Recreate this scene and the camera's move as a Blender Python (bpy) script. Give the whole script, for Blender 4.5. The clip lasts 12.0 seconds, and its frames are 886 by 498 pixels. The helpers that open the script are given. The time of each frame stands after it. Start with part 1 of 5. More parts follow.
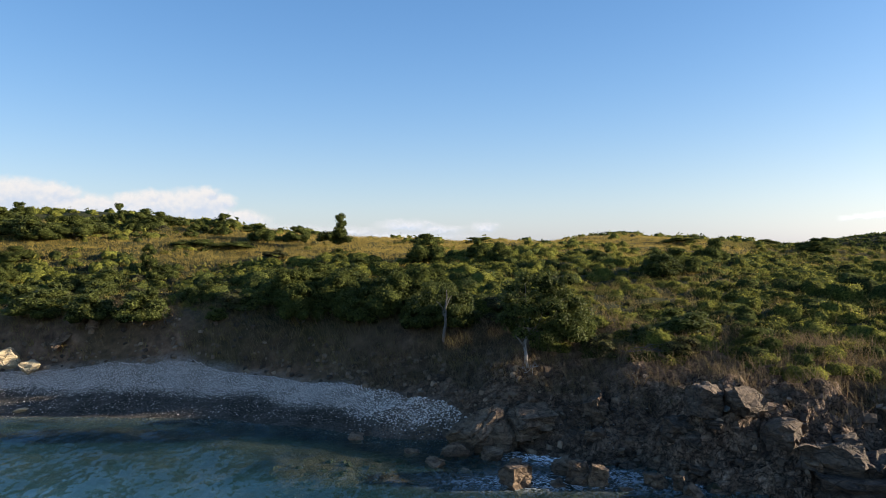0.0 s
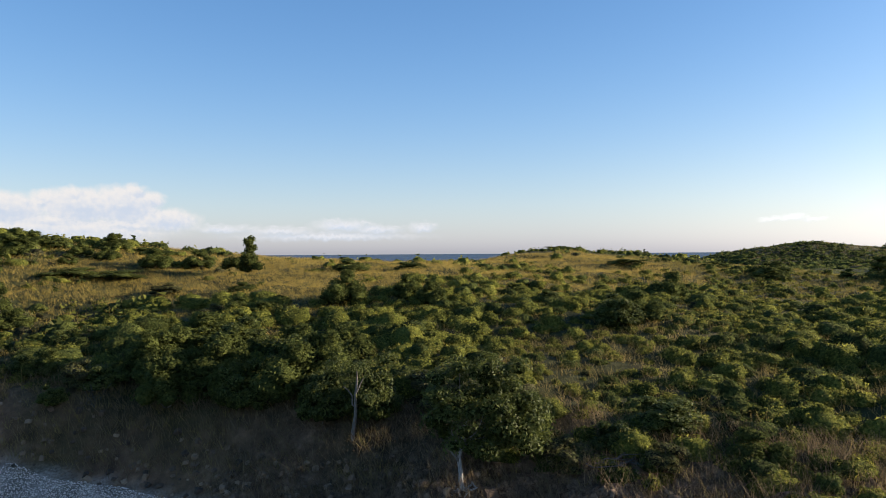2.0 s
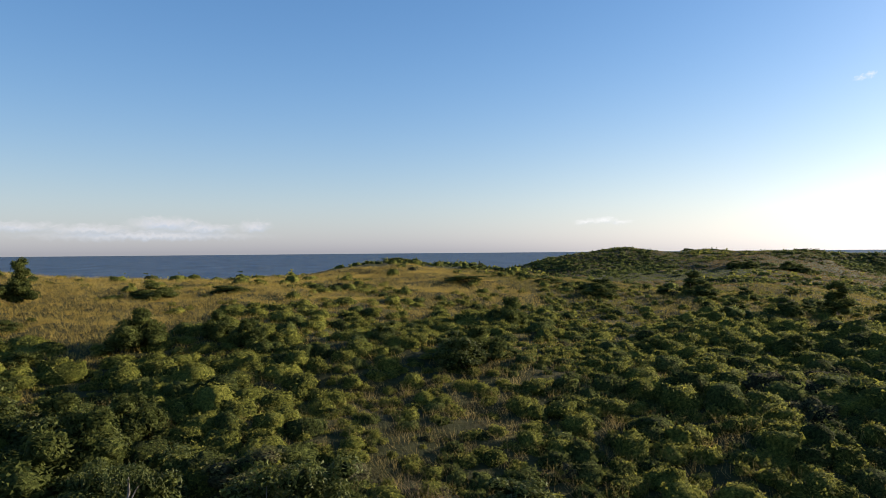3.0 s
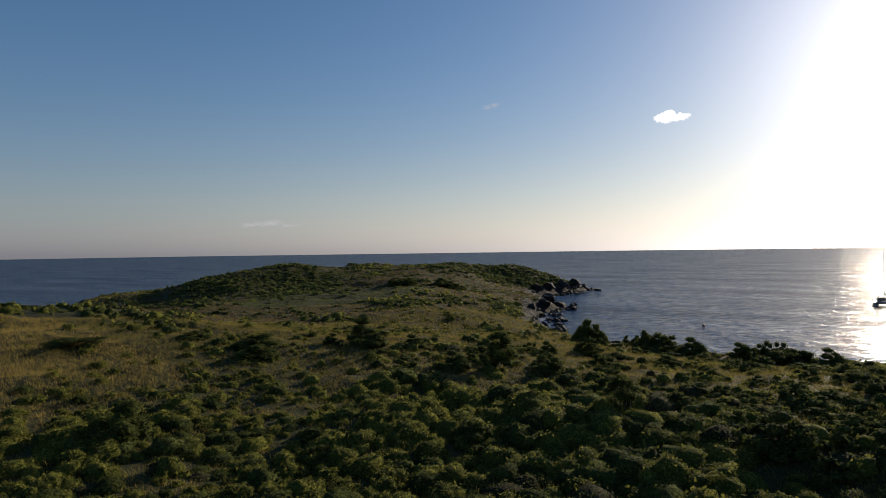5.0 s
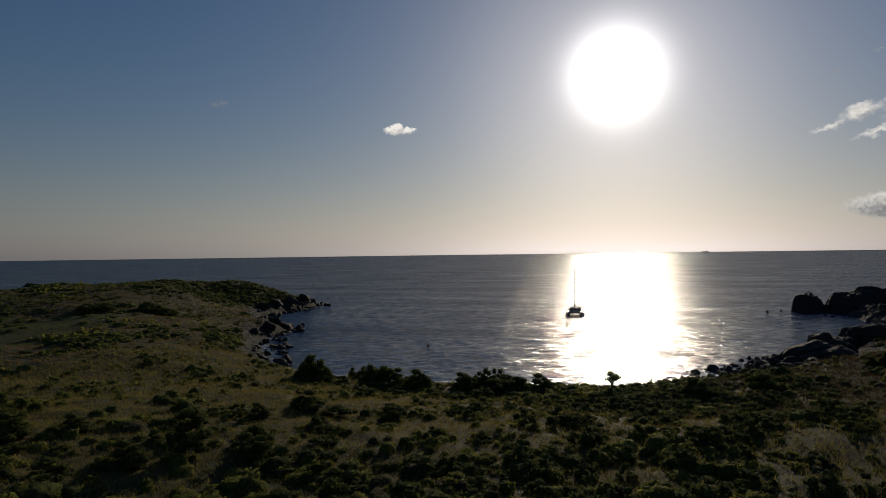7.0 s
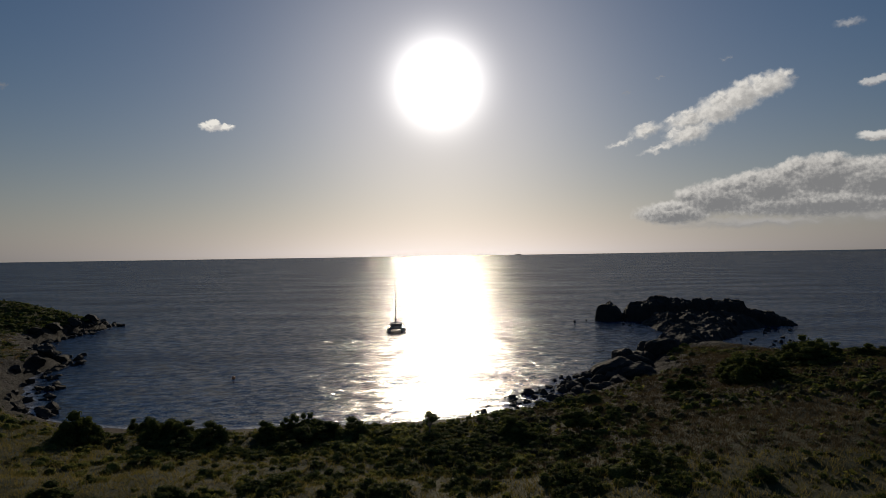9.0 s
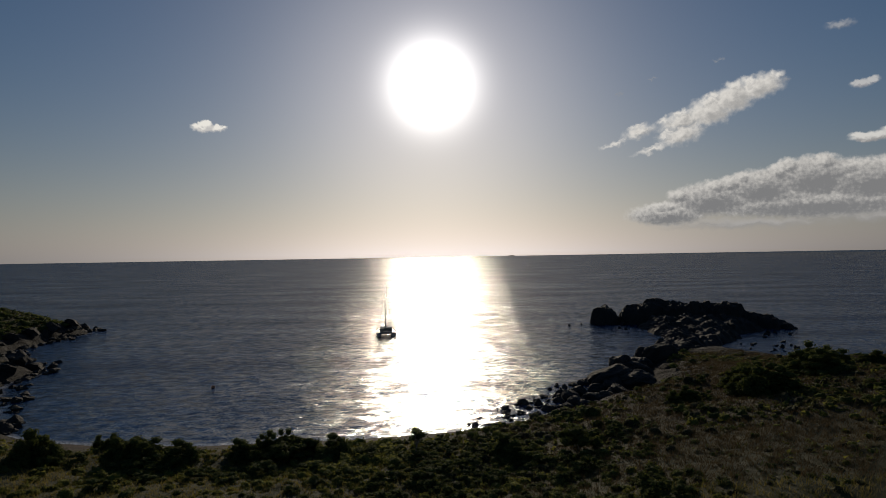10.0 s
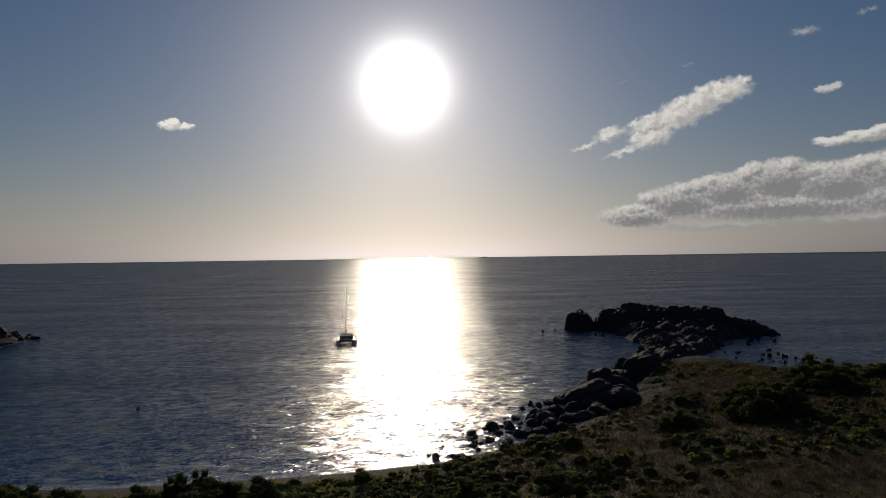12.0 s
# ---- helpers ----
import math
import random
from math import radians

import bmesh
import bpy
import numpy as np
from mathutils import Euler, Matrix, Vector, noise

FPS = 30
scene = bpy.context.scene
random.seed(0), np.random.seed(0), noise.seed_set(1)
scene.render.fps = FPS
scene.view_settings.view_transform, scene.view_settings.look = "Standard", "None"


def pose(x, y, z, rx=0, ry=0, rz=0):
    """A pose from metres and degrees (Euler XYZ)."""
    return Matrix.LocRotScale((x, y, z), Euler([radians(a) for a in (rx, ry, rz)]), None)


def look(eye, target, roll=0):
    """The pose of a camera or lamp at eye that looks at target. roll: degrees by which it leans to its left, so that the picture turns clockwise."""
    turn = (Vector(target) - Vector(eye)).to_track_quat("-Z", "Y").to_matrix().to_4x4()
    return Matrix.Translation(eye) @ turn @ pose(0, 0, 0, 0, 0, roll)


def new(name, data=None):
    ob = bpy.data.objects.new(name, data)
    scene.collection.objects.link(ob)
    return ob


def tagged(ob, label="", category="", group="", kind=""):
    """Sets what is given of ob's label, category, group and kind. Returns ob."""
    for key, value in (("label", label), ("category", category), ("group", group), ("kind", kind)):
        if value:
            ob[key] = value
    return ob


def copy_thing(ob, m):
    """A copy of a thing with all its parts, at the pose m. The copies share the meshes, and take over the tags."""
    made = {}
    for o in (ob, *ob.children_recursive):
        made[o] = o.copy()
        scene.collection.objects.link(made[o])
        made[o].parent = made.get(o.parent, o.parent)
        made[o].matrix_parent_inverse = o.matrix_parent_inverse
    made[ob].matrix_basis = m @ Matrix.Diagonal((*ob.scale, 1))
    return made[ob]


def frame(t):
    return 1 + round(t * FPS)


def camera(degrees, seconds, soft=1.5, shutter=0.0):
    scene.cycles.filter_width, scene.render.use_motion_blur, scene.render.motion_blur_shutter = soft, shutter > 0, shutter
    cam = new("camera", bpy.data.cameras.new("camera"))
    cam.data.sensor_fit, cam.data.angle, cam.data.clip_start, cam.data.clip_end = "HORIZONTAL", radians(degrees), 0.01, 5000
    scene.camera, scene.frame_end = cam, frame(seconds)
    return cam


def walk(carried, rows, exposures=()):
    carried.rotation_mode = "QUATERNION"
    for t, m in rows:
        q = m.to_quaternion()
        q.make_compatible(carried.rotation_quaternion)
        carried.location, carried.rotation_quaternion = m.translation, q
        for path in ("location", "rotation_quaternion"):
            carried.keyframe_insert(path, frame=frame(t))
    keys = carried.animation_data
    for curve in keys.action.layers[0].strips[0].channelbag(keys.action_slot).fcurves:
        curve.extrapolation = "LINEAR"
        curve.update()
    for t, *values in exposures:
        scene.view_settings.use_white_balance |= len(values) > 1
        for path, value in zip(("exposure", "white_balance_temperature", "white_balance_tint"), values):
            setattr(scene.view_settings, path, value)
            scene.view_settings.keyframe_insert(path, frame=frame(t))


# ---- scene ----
cam = camera(69.42, 12.0, soft=0.7)
PATH = [
    (0.0, (-0.00, -0.00, 10.24), (0.000, 10.000, 10.305), -0.32),
    (0.5, (0.31, 2.38, 11.12), (0.343, 12.382, 11.183), -0.38),
    (1.0, (0.66, 4.85, 11.62), (0.671, 14.847, 11.691), -0.42),
    (1.5, (0.99, 7.35, 12.50), (1.122, 17.346, 12.575), -0.39),
    (2.0, (1.44, 9.88, 13.67), (2.403, 19.830, 13.721), -0.37),
    (2.5, (2.09, 12.64, 14.79), (4.312, 22.390, 14.846), -0.43),
    (2.7, (2.36, 13.72, 15.27), (5.091, 23.344, 15.316), -0.45),
    (4.3, (8.36, 23.66, 19.79), (14.521, 31.538, 19.813), -0.69),
    (4.5, (9.17, 24.39, 20.28), (15.760, 31.909, 20.304), -0.78),
    (5.0, (11.38, 26.04, 21.41), (18.957, 32.570, 21.430), -0.78),
    (5.5, (13.87, 27.36, 22.59), (22.263, 32.803, 22.613), -0.76),
    (6.0, (16.71, 28.37, 23.67), (25.750, 32.654, 23.685), -0.85),
    (6.5, (19.48, 29.09, 24.68), (28.938, 32.329, 24.705), -0.86),
    (7.0, (21.94, 29.64, 25.73), (31.494, 32.598, 25.773), -0.79),
    (7.5, (24.64, 29.87, 26.85), (34.339, 32.320, 26.894), -0.78),
    (7.7, (25.73, 29.86, 27.27), (35.526, 31.861, 27.305), -0.84),
    (9.3, (33.95, 29.18, 30.64), (43.952, 29.391, 30.691), -0.93),
    (9.5, (35.35, 29.07, 30.73), (45.351, 29.277, 30.783), -0.95),
    (10.0, (39.09, 28.70, 30.64), (49.091, 28.880, 30.699), -0.95),
    (10.5, (43.01, 28.18, 30.61), (53.004, 28.044, 30.667), -0.94),
    (11.0, (47.00, 27.61, 30.61), (56.993, 27.375, 30.674), -0.94),
    (11.5, (51.19, 27.12, 30.65), (61.183, 26.880, 30.716), -0.84),
    (12.0, (55.75, 26.45, 30.67), (65.745, 26.201, 30.742), -0.82),
]
# the clip's own dimming as the sun comes into view: seconds, stops
EXPOSURES = [(0.0, 0.85), (2.0, 0.8), (2.7, 0.7), (4.3, 0.0), (5.0, -0.4), (5.5, -0.9), (6.0, -1.3), (6.5, -1.5), (7.7, -1.65), (12.0, -1.7)]
walk(cam, [(t, look(eye, at, roll)) for t, eye, at, roll in PATH], EXPOSURES)

# ---------------------------------------------------------------- sky, sun and exposure
SUN_EL, SUN_AZ = radians(14.8), radians(88.2)
SUN_WAY = Vector((math.sin(SUN_AZ) * math.cos(SUN_EL), math.cos(SUN_AZ) * math.cos(SUN_EL), math.sin(SUN_EL)))

sun = new("sun", bpy.data.lights.new("sun", "SUN"))
sun.data.energy, sun.data.angle, sun.data.color = 6.2, radians(0.53), (1.0, 0.86, 0.66)
sun.matrix_world = look(SUN_WAY * 300, (0, 0, 0))


class Nodes:
    """A short way to write node trees: n(kind, input=value or socket, ...) gives the node."""

    def __init__(self, tree):
        self.tree = tree
        tree.nodes.clear()

    def __call__(self, kind, values=None, **settings):
        node = self.tree.nodes.new("ShaderNode" + kind)
        for key, value in settings.items():
            setattr(node, key, value)
        for key, value in (values or {}).items():
            socket = node.inputs[key]
            if isinstance(value, bpy.types.NodeSocket):
                self.tree.links.new(value, socket)
            else:
                socket.default_value = value
        return node

    def math(self, op, a, b=0.0, c=0.0):
        return self("Math", {0: a, 1: b, 2: c}, operation=op).outputs[0]

    def mix(self, k, a, b):
        return self("MixRGB", {0: k, 1: a, 2: b}).outputs[0]

    def ramp(self, x, *stops):
        node = self("ValToRGB", {0: x})
        while len(node.color_ramp.elements) < len(stops):
            node.color_ramp.elements.new(0.5)
        for el, (at, colour) in zip(node.color_ramp.elements, stops):
            el.position, el.color = at, colour if len(colour) == 4 else (*colour, 1)
        return node.outputs[0]

    def noise(self, vector, scale, detail=4.0, rough=0.55, distort=0.0):
        return self("TexNoise", {"Vector": vector, "Scale": scale, "Detail": detail, "Roughness": rough, "Distortion": distort}).outputs[0]


world = bpy.data.worlds.new("world")
scene.world = world
world.use_nodes = True
n = Nodes(world.node_tree)
sky = n("TexSky", sky_type="NISHITA", sun_disc=False, sun_elevation=SUN_EL, sun_rotation=SUN_AZ, altitude=10, air_density=1.0, dust_density=0.35, ozone_density=3.0)
way = n("TexCoord").outputs["Generated"]
# haze greys the sky towards the horizon
up = n("SeparateXYZ", {0: way}).outputs["Z"]
haze = n.math("POWER", n.math("SUBTRACT", 1.0, n.math("MINIMUM", n.math("ABSOLUTE", up), 1.0)), 7.0)
deep = n("VectorMath", {0: n("HueSaturation", {"Saturation": 1.15, "Value": 1.0, "Color": sky.outputs[0]}).outputs[0], 1: (1.08, 1.0, 1.02)}, operation="MULTIPLY").outputs[0]
grey = n("RGBToBW", {0: sky.outputs[0]}).outputs[0]
near_sun = n("VectorMath", {0: way, 1: SUN_WAY}, operation="DOT_PRODUCT").outputs["Value"]
# the haze is lavender away from the sun and straw-coloured towards it
sunward_share = n("MapRange", {0: near_sun, 1: 0.25, 2: 0.9}, interpolation_type="SMOOTHSTEP").outputs[0]
pale = n("VectorMath", {0: n.mix(sunward_share, (0.57, 0.595, 0.72, 1), (0.9, 0.865, 0.87, 1)), "Scale": grey}, operation="SCALE").outputs[0]
hazy = n.mix(n.math("MULTIPLY", haze, 0.88), deep, pale)
# the clear north is a little lighter than the air model gives
aside = n.math("SUBTRACT", 1.0, n.math("MULTIPLY", near_sun, near_sun))
hazy = n("VectorMath", {0: hazy, "Scale": n.math("ADD", 0.93, n.math("MULTIPLY", n.math("POWER", aside, 4.0), 0.2))}, operation="SCALE").outputs[0]
near_sun = n.math("MAXIMUM", near_sun, 0.0)
glare = n.math("ADD", n.math("MULTIPLY", n.math("POWER", near_sun, 700.0), 60.0), n.math("ADD", n.math("MULTIPLY", n.math("POWER", near_sun, 60.0), 4.6), n.math("MULTIPLY", n.math("POWER", near_sun, 13.0), 0.85)))
glare = n("VectorMath", {0: (1.0, 0.96, 0.92), "Scale": glare}, operation="SCALE").outputs[0]
whole = n("VectorMath", {0: hazy, 1: glare}, operation="ADD").outputs[0]
background = n("Background", {"Color": whole, "Strength": 0.12})
n("OutputWorld", {"Surface": background.outputs[0]})


# ---------------------------------------------------------------- materials
def material(name):
    m = bpy.data.materials.new(name)
    m.use_nodes = True
    return m, Nodes(m.node_tree)


def finish(n, colour, rough, bump=None, strength=0.3, distance=0.05, **more):
    """A principled surface on the output."""
    values = {"Base Color": colour, "Roughness": rough}
    values.update({k.replace("_", " "): v for k, v in more.items()})
    if bump is not None:
        values["Normal"] = n("Bump", {"Height": bump, "Strength": strength, "Distance": distance}).outputs[0]
    surface = n("BsdfPrincipled", values)
    n("OutputMaterial", {"Surface": surface.outputs[0]})
    return surface


def ground_material():
    m, n = material("headland_ground")
    where = n("NewGeometry").outputs["Position"]
    broad = n.noise(where, 0.09, 5)
    fine = n.noise(where, 1.3, 5)
    grain = n.noise(where, 9.0, 3)
    rock = n("Attribute", attribute_name="rock").outputs["Fac"]
    shingle = n("Attribute", attribute_name="shingle").outputs["Fac"]
    grass = n.ramp(n.math("ADD", n.math("MULTIPLY", broad, 0.65), n.math("MULTIPLY", fine, 0.35)),
                   (0.4, (0.022, 0.025, 0.006)), (0.52, (0.04, 0.041, 0.01)), (0.62, (0.062, 0.052, 0.015)), (0.74, (0.085, 0.064, 0.022)))
    soil = n("Attribute", attribute_name="soil").outputs["Fac"]
    earth = n.ramp(fine, (0.3, (0.08, 0.048, 0.03)), (0.55, (0.2, 0.118, 0.07)), (0.75, (0.34, 0.205, 0.125)))
    earth = n.mix(n.math("MULTIPLY", n("Attribute", attribute_name="far_dark").outputs["Fac"], 0.8), earth, (0.022, 0.018, 0.013, 1))
    jag = n("VectorMath", {0: where, 1: n("VectorMath", {0: n("TexNoise", {"Vector": where, "Scale": 1.1, "Detail": 4.0}).outputs["Color"], "Scale": 1.4}, operation="SCALE").outputs[0]}, operation="ADD").outputs[0]
    chips = n("TexVoronoi", {"Vector": n("Mapping", {"Vector": jag, "Scale": (1.0, 1.6, 3.0), "Rotation": (0.35, 0.4, 0.3)}).outputs[0], "Scale": 1.6}, feature="F1")
    tone = n("SeparateColor", {0: chips.outputs["Color"]}).outputs[0]
    stone = n.ramp(n.math("ADD", n.math("MULTIPLY", fine, 0.85), n.math("MULTIPLY", tone, 0.15)), (0.3, (0.05, 0.035, 0.025)), (0.5, (0.17, 0.116, 0.08)), (0.7, (0.33, 0.23, 0.16)))
    # stone and earth mix to a darker tone in the far east
    far_dark = n.ramp(fine, (0.3, (0.008, 0.008, 0.008)), (0.7, (0.035, 0.03, 0.026)))
    stone = n.mix(n("Attribute", attribute_name="far_dark").outputs["Fac"], stone, far_dark)
    split = n("TexVoronoi", {"Vector": n("Mapping", {"Vector": jag, "Scale": (1.0, 1.7, 2.2), "Rotation": (0.35, 0.4, 0.6)}).outputs[0], "Scale": 1.3}, feature="DISTANCE_TO_EDGE").outputs["Distance"]
    split2 = n("TexVoronoi", {"Vector": n("Mapping", {"Vector": jag, "Scale": (1.0, 2.0, 1.5), "Rotation": (0.2, 0.1, 0.9)}).outputs[0], "Scale": 3.6}, feature="DISTANCE_TO_EDGE").outputs["Distance"]
    joint = n.math("MINIMUM", n.math("MULTIPLY", split, 14.0), n.math("ADD", 0.4, n.math("MULTIPLY", split2, 9.0)))
    joint = n.math("MINIMUM", joint, 1.0)
    speckle = n.noise(where, 6.0, 8, 0.75)
    stone = n("MixRGB", {0: 1.0, 1: stone, 2: n.ramp(joint, (0.0, (0.3, 0.3, 0.3)), (0.7, (1, 1, 1)))}, blend_type="MULTIPLY").outputs[0]
    stone = n("MixRGB", {0: 1.0, 1: stone, 2: n.ramp(speckle, (0.35, (0.45, 0.45, 0.45)), (0.62, (1.5, 1.45, 1.4)))}, blend_type="MULTIPLY").outputs[0]
    weed = n.ramp(n.noise(where, 0.55, 5, 0.6), (0.42, (0.5, 0.5, 0.46)), (0.58, (1, 1, 1)))
    dry = n("Attribute", attribute_name="dry").outputs["Fac"]
    pebble = n.mix(dry, n.ramp(grain, (0.35, (0.04, 0.034, 0.028)), (0.65, (0.14, 0.12, 0.095))), n.ramp(grain, (0.35, (0.2, 0.17, 0.145)), (0.6, (0.5, 0.44, 0.38))))
    pebble = n("MixRGB", {0: 1.0, 1: pebble, 2: weed}, blend_type="MULTIPLY").outputs[0]
    # low point ground darkened: shade among the grass clumps is put into the colour
    clump_shade = n("Attribute", attribute_name="clump_shade").outputs["Fac"]
    grass = n.mix(clump_shade, grass, n.ramp(fine, (0.35, (0.014, 0.011, 0.005)), (0.65, (0.042, 0.03, 0.015))))
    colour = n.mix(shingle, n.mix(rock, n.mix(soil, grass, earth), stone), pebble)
    blocks = n.math("MULTIPLY", n.math("ADD", n.math("MULTIPLY", tone, 0.4), n.math("MULTIPLY", joint, 0.5)), rock)
    bump = n.math("ADD", n.math("ADD", n.math("MULTIPLY", fine, 0.7), n.math("MULTIPLY", grain, 0.3)), blocks)
    finish(n, colour, 0.9, bump, 1.0, 0.35, Specular_IOR_Level=0.2)
    return m


def water_material():
    m, n = material("sea_water")
    where = n("NewGeometry").outputs["Position"]
    clear = n("Attribute", attribute_name="clear").outputs["Fac"]
    shoal = n("Attribute", attribute_name="shoal").outputs["Fac"]
    foam = n("Attribute", attribute_name="foam").outputs["Fac"]
    stretch = n("Mapping", {"Vector": where, "Scale": (1.0, 0.5, 1.0), "Rotation": (0, 0, 0.12)}).outputs[0]
    slope = (0.5, 0.5, 0.5)
    patch = n("MapRange", {0: n.noise(n("Mapping", {"Vector": where, "Scale": (1.0, 0.4, 1.0)}).outputs[0], 0.014, 4, 0.6), 1: 0.3, 2: 0.7, 3: 0.65, 4: 1.25}).outputs[0]
    # swell, wind waves and chop: the facets lean this way and that
    lean = (0.0, 0.0, 1.0)
    for size, steep, detail in ((0.1, 0.36, 3.0), (0.4, 0.65, 2.0), (1.1, 1.0, 2.0), (3.6, 1.5, 2.0)):
        wave = n("TexNoise", {"Vector": stretch, "Scale": size, "Detail": detail, "Roughness": 0.6}).outputs["Color"]
        wave = n("VectorMath", {0: n("VectorMath", {0: wave, 1: slope}, operation="SUBTRACT").outputs[0], 1: (steep, steep * 0.9, 0)}, operation="MULTIPLY").outputs[0]
        wave = n("VectorMath", {0: wave, "Scale": patch}, operation="SCALE").outputs[0]
        lean = n("VectorMath", {0: lean, 1: wave}, operation="ADD").outputs[0]
    normal = n("VectorMath", {0: lean}, operation="NORMALIZE").outputs[0]
    body = n.mix(shoal, (0.009, 0.027, 0.066, 1), (0.02, 0.066, 0.076, 1))
    lace = n.ramp(n.noise(where, 3.2, 8, 0.7, 1.6), (0.42, (0, 0, 0)), (0.58, (1, 1, 1)))
    white = n.math("MULTIPLY", foam, lace)
    depth_colour = n("BsdfDiffuse", {"Color": n.mix(white, body, (0.9, 0.9, 0.9, 1))})
    streaks = n.noise(n("Mapping", {"Vector": where, "Scale": (1.0, 0.3, 1.0)}).outputs[0], 0.035, 5, 0.6)
    ripple = n.noise(stretch, 0.45, 5, 0.65)
    sheen = n.math("MULTIPLY", n.math("ADD", 0.35, n.math("MULTIPLY", streaks, 1.1)), n.math("ADD", 0.05, n.math("MULTIPLY", ripple, 1.9)))
    gusts = n.math("ADD", 0.06, n.math("MULTIPLY", n.noise(n("Mapping", {"Vector": where, "Scale": (1.0, 0.35, 1.0)}).outputs[0], 0.06, 6, 0.7), 0.2))
    mirror = n("BsdfGlossy", {"Color": (0.96, 0.97, 0.97, 1), "Roughness": gusts, "Normal": normal})
    surface = n("MixShader", {0: n.math("MULTIPLY", n.math("MULTIPLY", 0.23, sheen), n.math("SUBTRACT", 1.0, white)), 1: depth_colour.outputs[0], 2: mirror.outputs[0]})
    clear = n.math("MULTIPLY", clear, n.math("SUBTRACT", 1.0, white))
    glass = n("BsdfTransparent", {"Color": (0.76, 0.88, 0.84, 1)})
    mixed = n("MixShader", {0: clear, 1: surface.outputs[0], 2: glass.outputs[0]})
    n("OutputMaterial", {"Surface": mixed.outputs[0]})
    return m


GROUND, WATER = ground_material(), water_material()

# ---------------------------------------------------------------- the lie of the land
# coast of the headland, anticlockwise from the cove; the unseen sides are closed plainly
COAST = [(-150, 52), (-60, 46), (-40, 42), (-28, 41), (-14, 40), (-7, 37.5), (-2, 34.5), (1.2, 33.9), (3.2, 33.0), (5.2, 32.6), (7.0, 31.0), (10, 29.6), (17.5, 26.8), (29, 23),
         (44, 6), (60, -40), (90, -95), (150, -120), (190, -108), (205, -80), (203, -60), (221, -53), (232, -46), (221, -34),
         (206, -20), (193, -16), (180, -13), (170, -7), (163, 3), (156, 13), (149, 27), (145, 45), (142, 70), (143, 90), (146, 103), (152, 113),
         (172, 127), (190, 139), (208, 142), (222, 158), (250, 178), (300, 181), (313, 189), (318, 215), (285, 262), (225, 310),
         (160, 330), (115, 318), (92, 270), (78, 215), (40, 190), (-30, 178), (-150, 185)]
CX, CY = np.array([p[0] for p in COAST], float), np.array([p[1] for p in COAST], float)
# broad rises: x, y, reach, height
RISES = [(-70, 90, 38, 13.6), (-38, 104, 28, 2.4), (-30, 70, 26, -0.1), (0, 62, 26, 4.7), (-5, 95, 28, 4.4), (30, 50, 24, 1.4),
         (30, 80, 26, 2.2), (32, 115, 30, 3.8), (62, 60, 28, 1.9), (65, 95, 28, 3.7), (45, 150, 34, 9.5), (-30, 150, 45, 8.2),
         (90, 40, 30, -0.1), (100, 75, 30, 1.6), (75, 0, 42, 5.9), (110, 0, 32, -0.8), (150, -35, 34, 3.0), (110, -60, 45, 6.5),
         (125, 125, 32, 5.0)]
# unseen dip added to let sun onto cove rocks; low neck towards the islet
DIPS = [(32, 26, 6.5, -3.0), (212, -42, 20, -6.0)]
# the hill of the far headland
HILL = [(165, 155, 28, 5.7), (100, 185, 26, 3.3), (140, 190, 24, 2.4), (130, 235, 24, 8.1), (165, 240, 24, 9.9), (205, 235, 24, 7.9), (250, 220, 24, 11.4), (280, 205, 20, 12.0), (185, 195, 24, 7.5), (220, 200, 22, 9.6), (170, 280, 34, 5.2), (230, 265, 30, 10.5), (105, 265, 24, 3.4)]


def value_noise(x, y, seed):
    """Smooth noise from -1 to 1 at unit scale."""
    xi, yi = np.floor(x), np.floor(y)
    u, v = x - xi, y - yi
    u, v = u * u * (3 - 2 * u), v * v * (3 - 2 * v)

    def corner(a, b):
        s = np.sin(a * 127.1 + b * 311.7 + seed * 74.7) * 43758.5453
        return s - np.floor(s)
    low = corner(xi, yi) * (1 - u) + corner(xi + 1, yi) * u
    high = corner(xi, yi + 1) * (1 - u) + corner(xi + 1, yi + 1) * u
    return 2 * (low * (1 - v) + high * v) - 1


def fractal(x, y, scale, seed, octaves=4, gain=0.5):
    total, amp = 0.0, 1.0
    for k in range(octaves):
        total = total + amp * value_noise(x / scale, y / scale, seed + k)
        scale, amp = scale / 2.03, amp * gain
    return total


def inland(x, y):
    """Metres from the coast, positive on land."""
    shape = np.shape(x)
    x, y = np.ravel(x).astype(float), np.ravel(y).astype(float)
    best, inside = np.full(x.shape, 1e9), np.zeros(x.shape, bool)
    for i in range(len(CX)):
        ax, ay, bx, by = CX[i], CY[i], CX[(i + 1) % len(CX)], CY[(i + 1) % len(CX)]
        k = np.clip(((x - ax) * (bx - ax) + (y - ay) * (by - ay)) / ((bx - ax) ** 2 + (by - ay) ** 2), 0, 1)
        best = np.minimum(best, np.hypot(x - ax - k * (bx - ax), y - ay - k * (by - ay)))
        cross = ((ay > y) != (by > y)) & (x < (bx - ax) * (y - ay) / (by - ay + 1e-12) + ax)
        inside ^= cross
    return np.where(inside, best, -best).reshape(shape)


def bell(x, y, cx, cy, rx, ry=None):
    return np.exp(-((x - cx) / rx) ** 2 - ((y - cy) / (ry or rx)) ** 2)


def shore_kind(x, y):
    """Shares of sandy bay, shingle cove and rocky shore."""
    bay = np.clip(1.5 * bell(x, y, 140, 62, 32, 44), 0, 1)
    cove = np.clip(1.6 * bell(x, y, -22, 44, 20, 14), 0, 1)
    return bay, cove


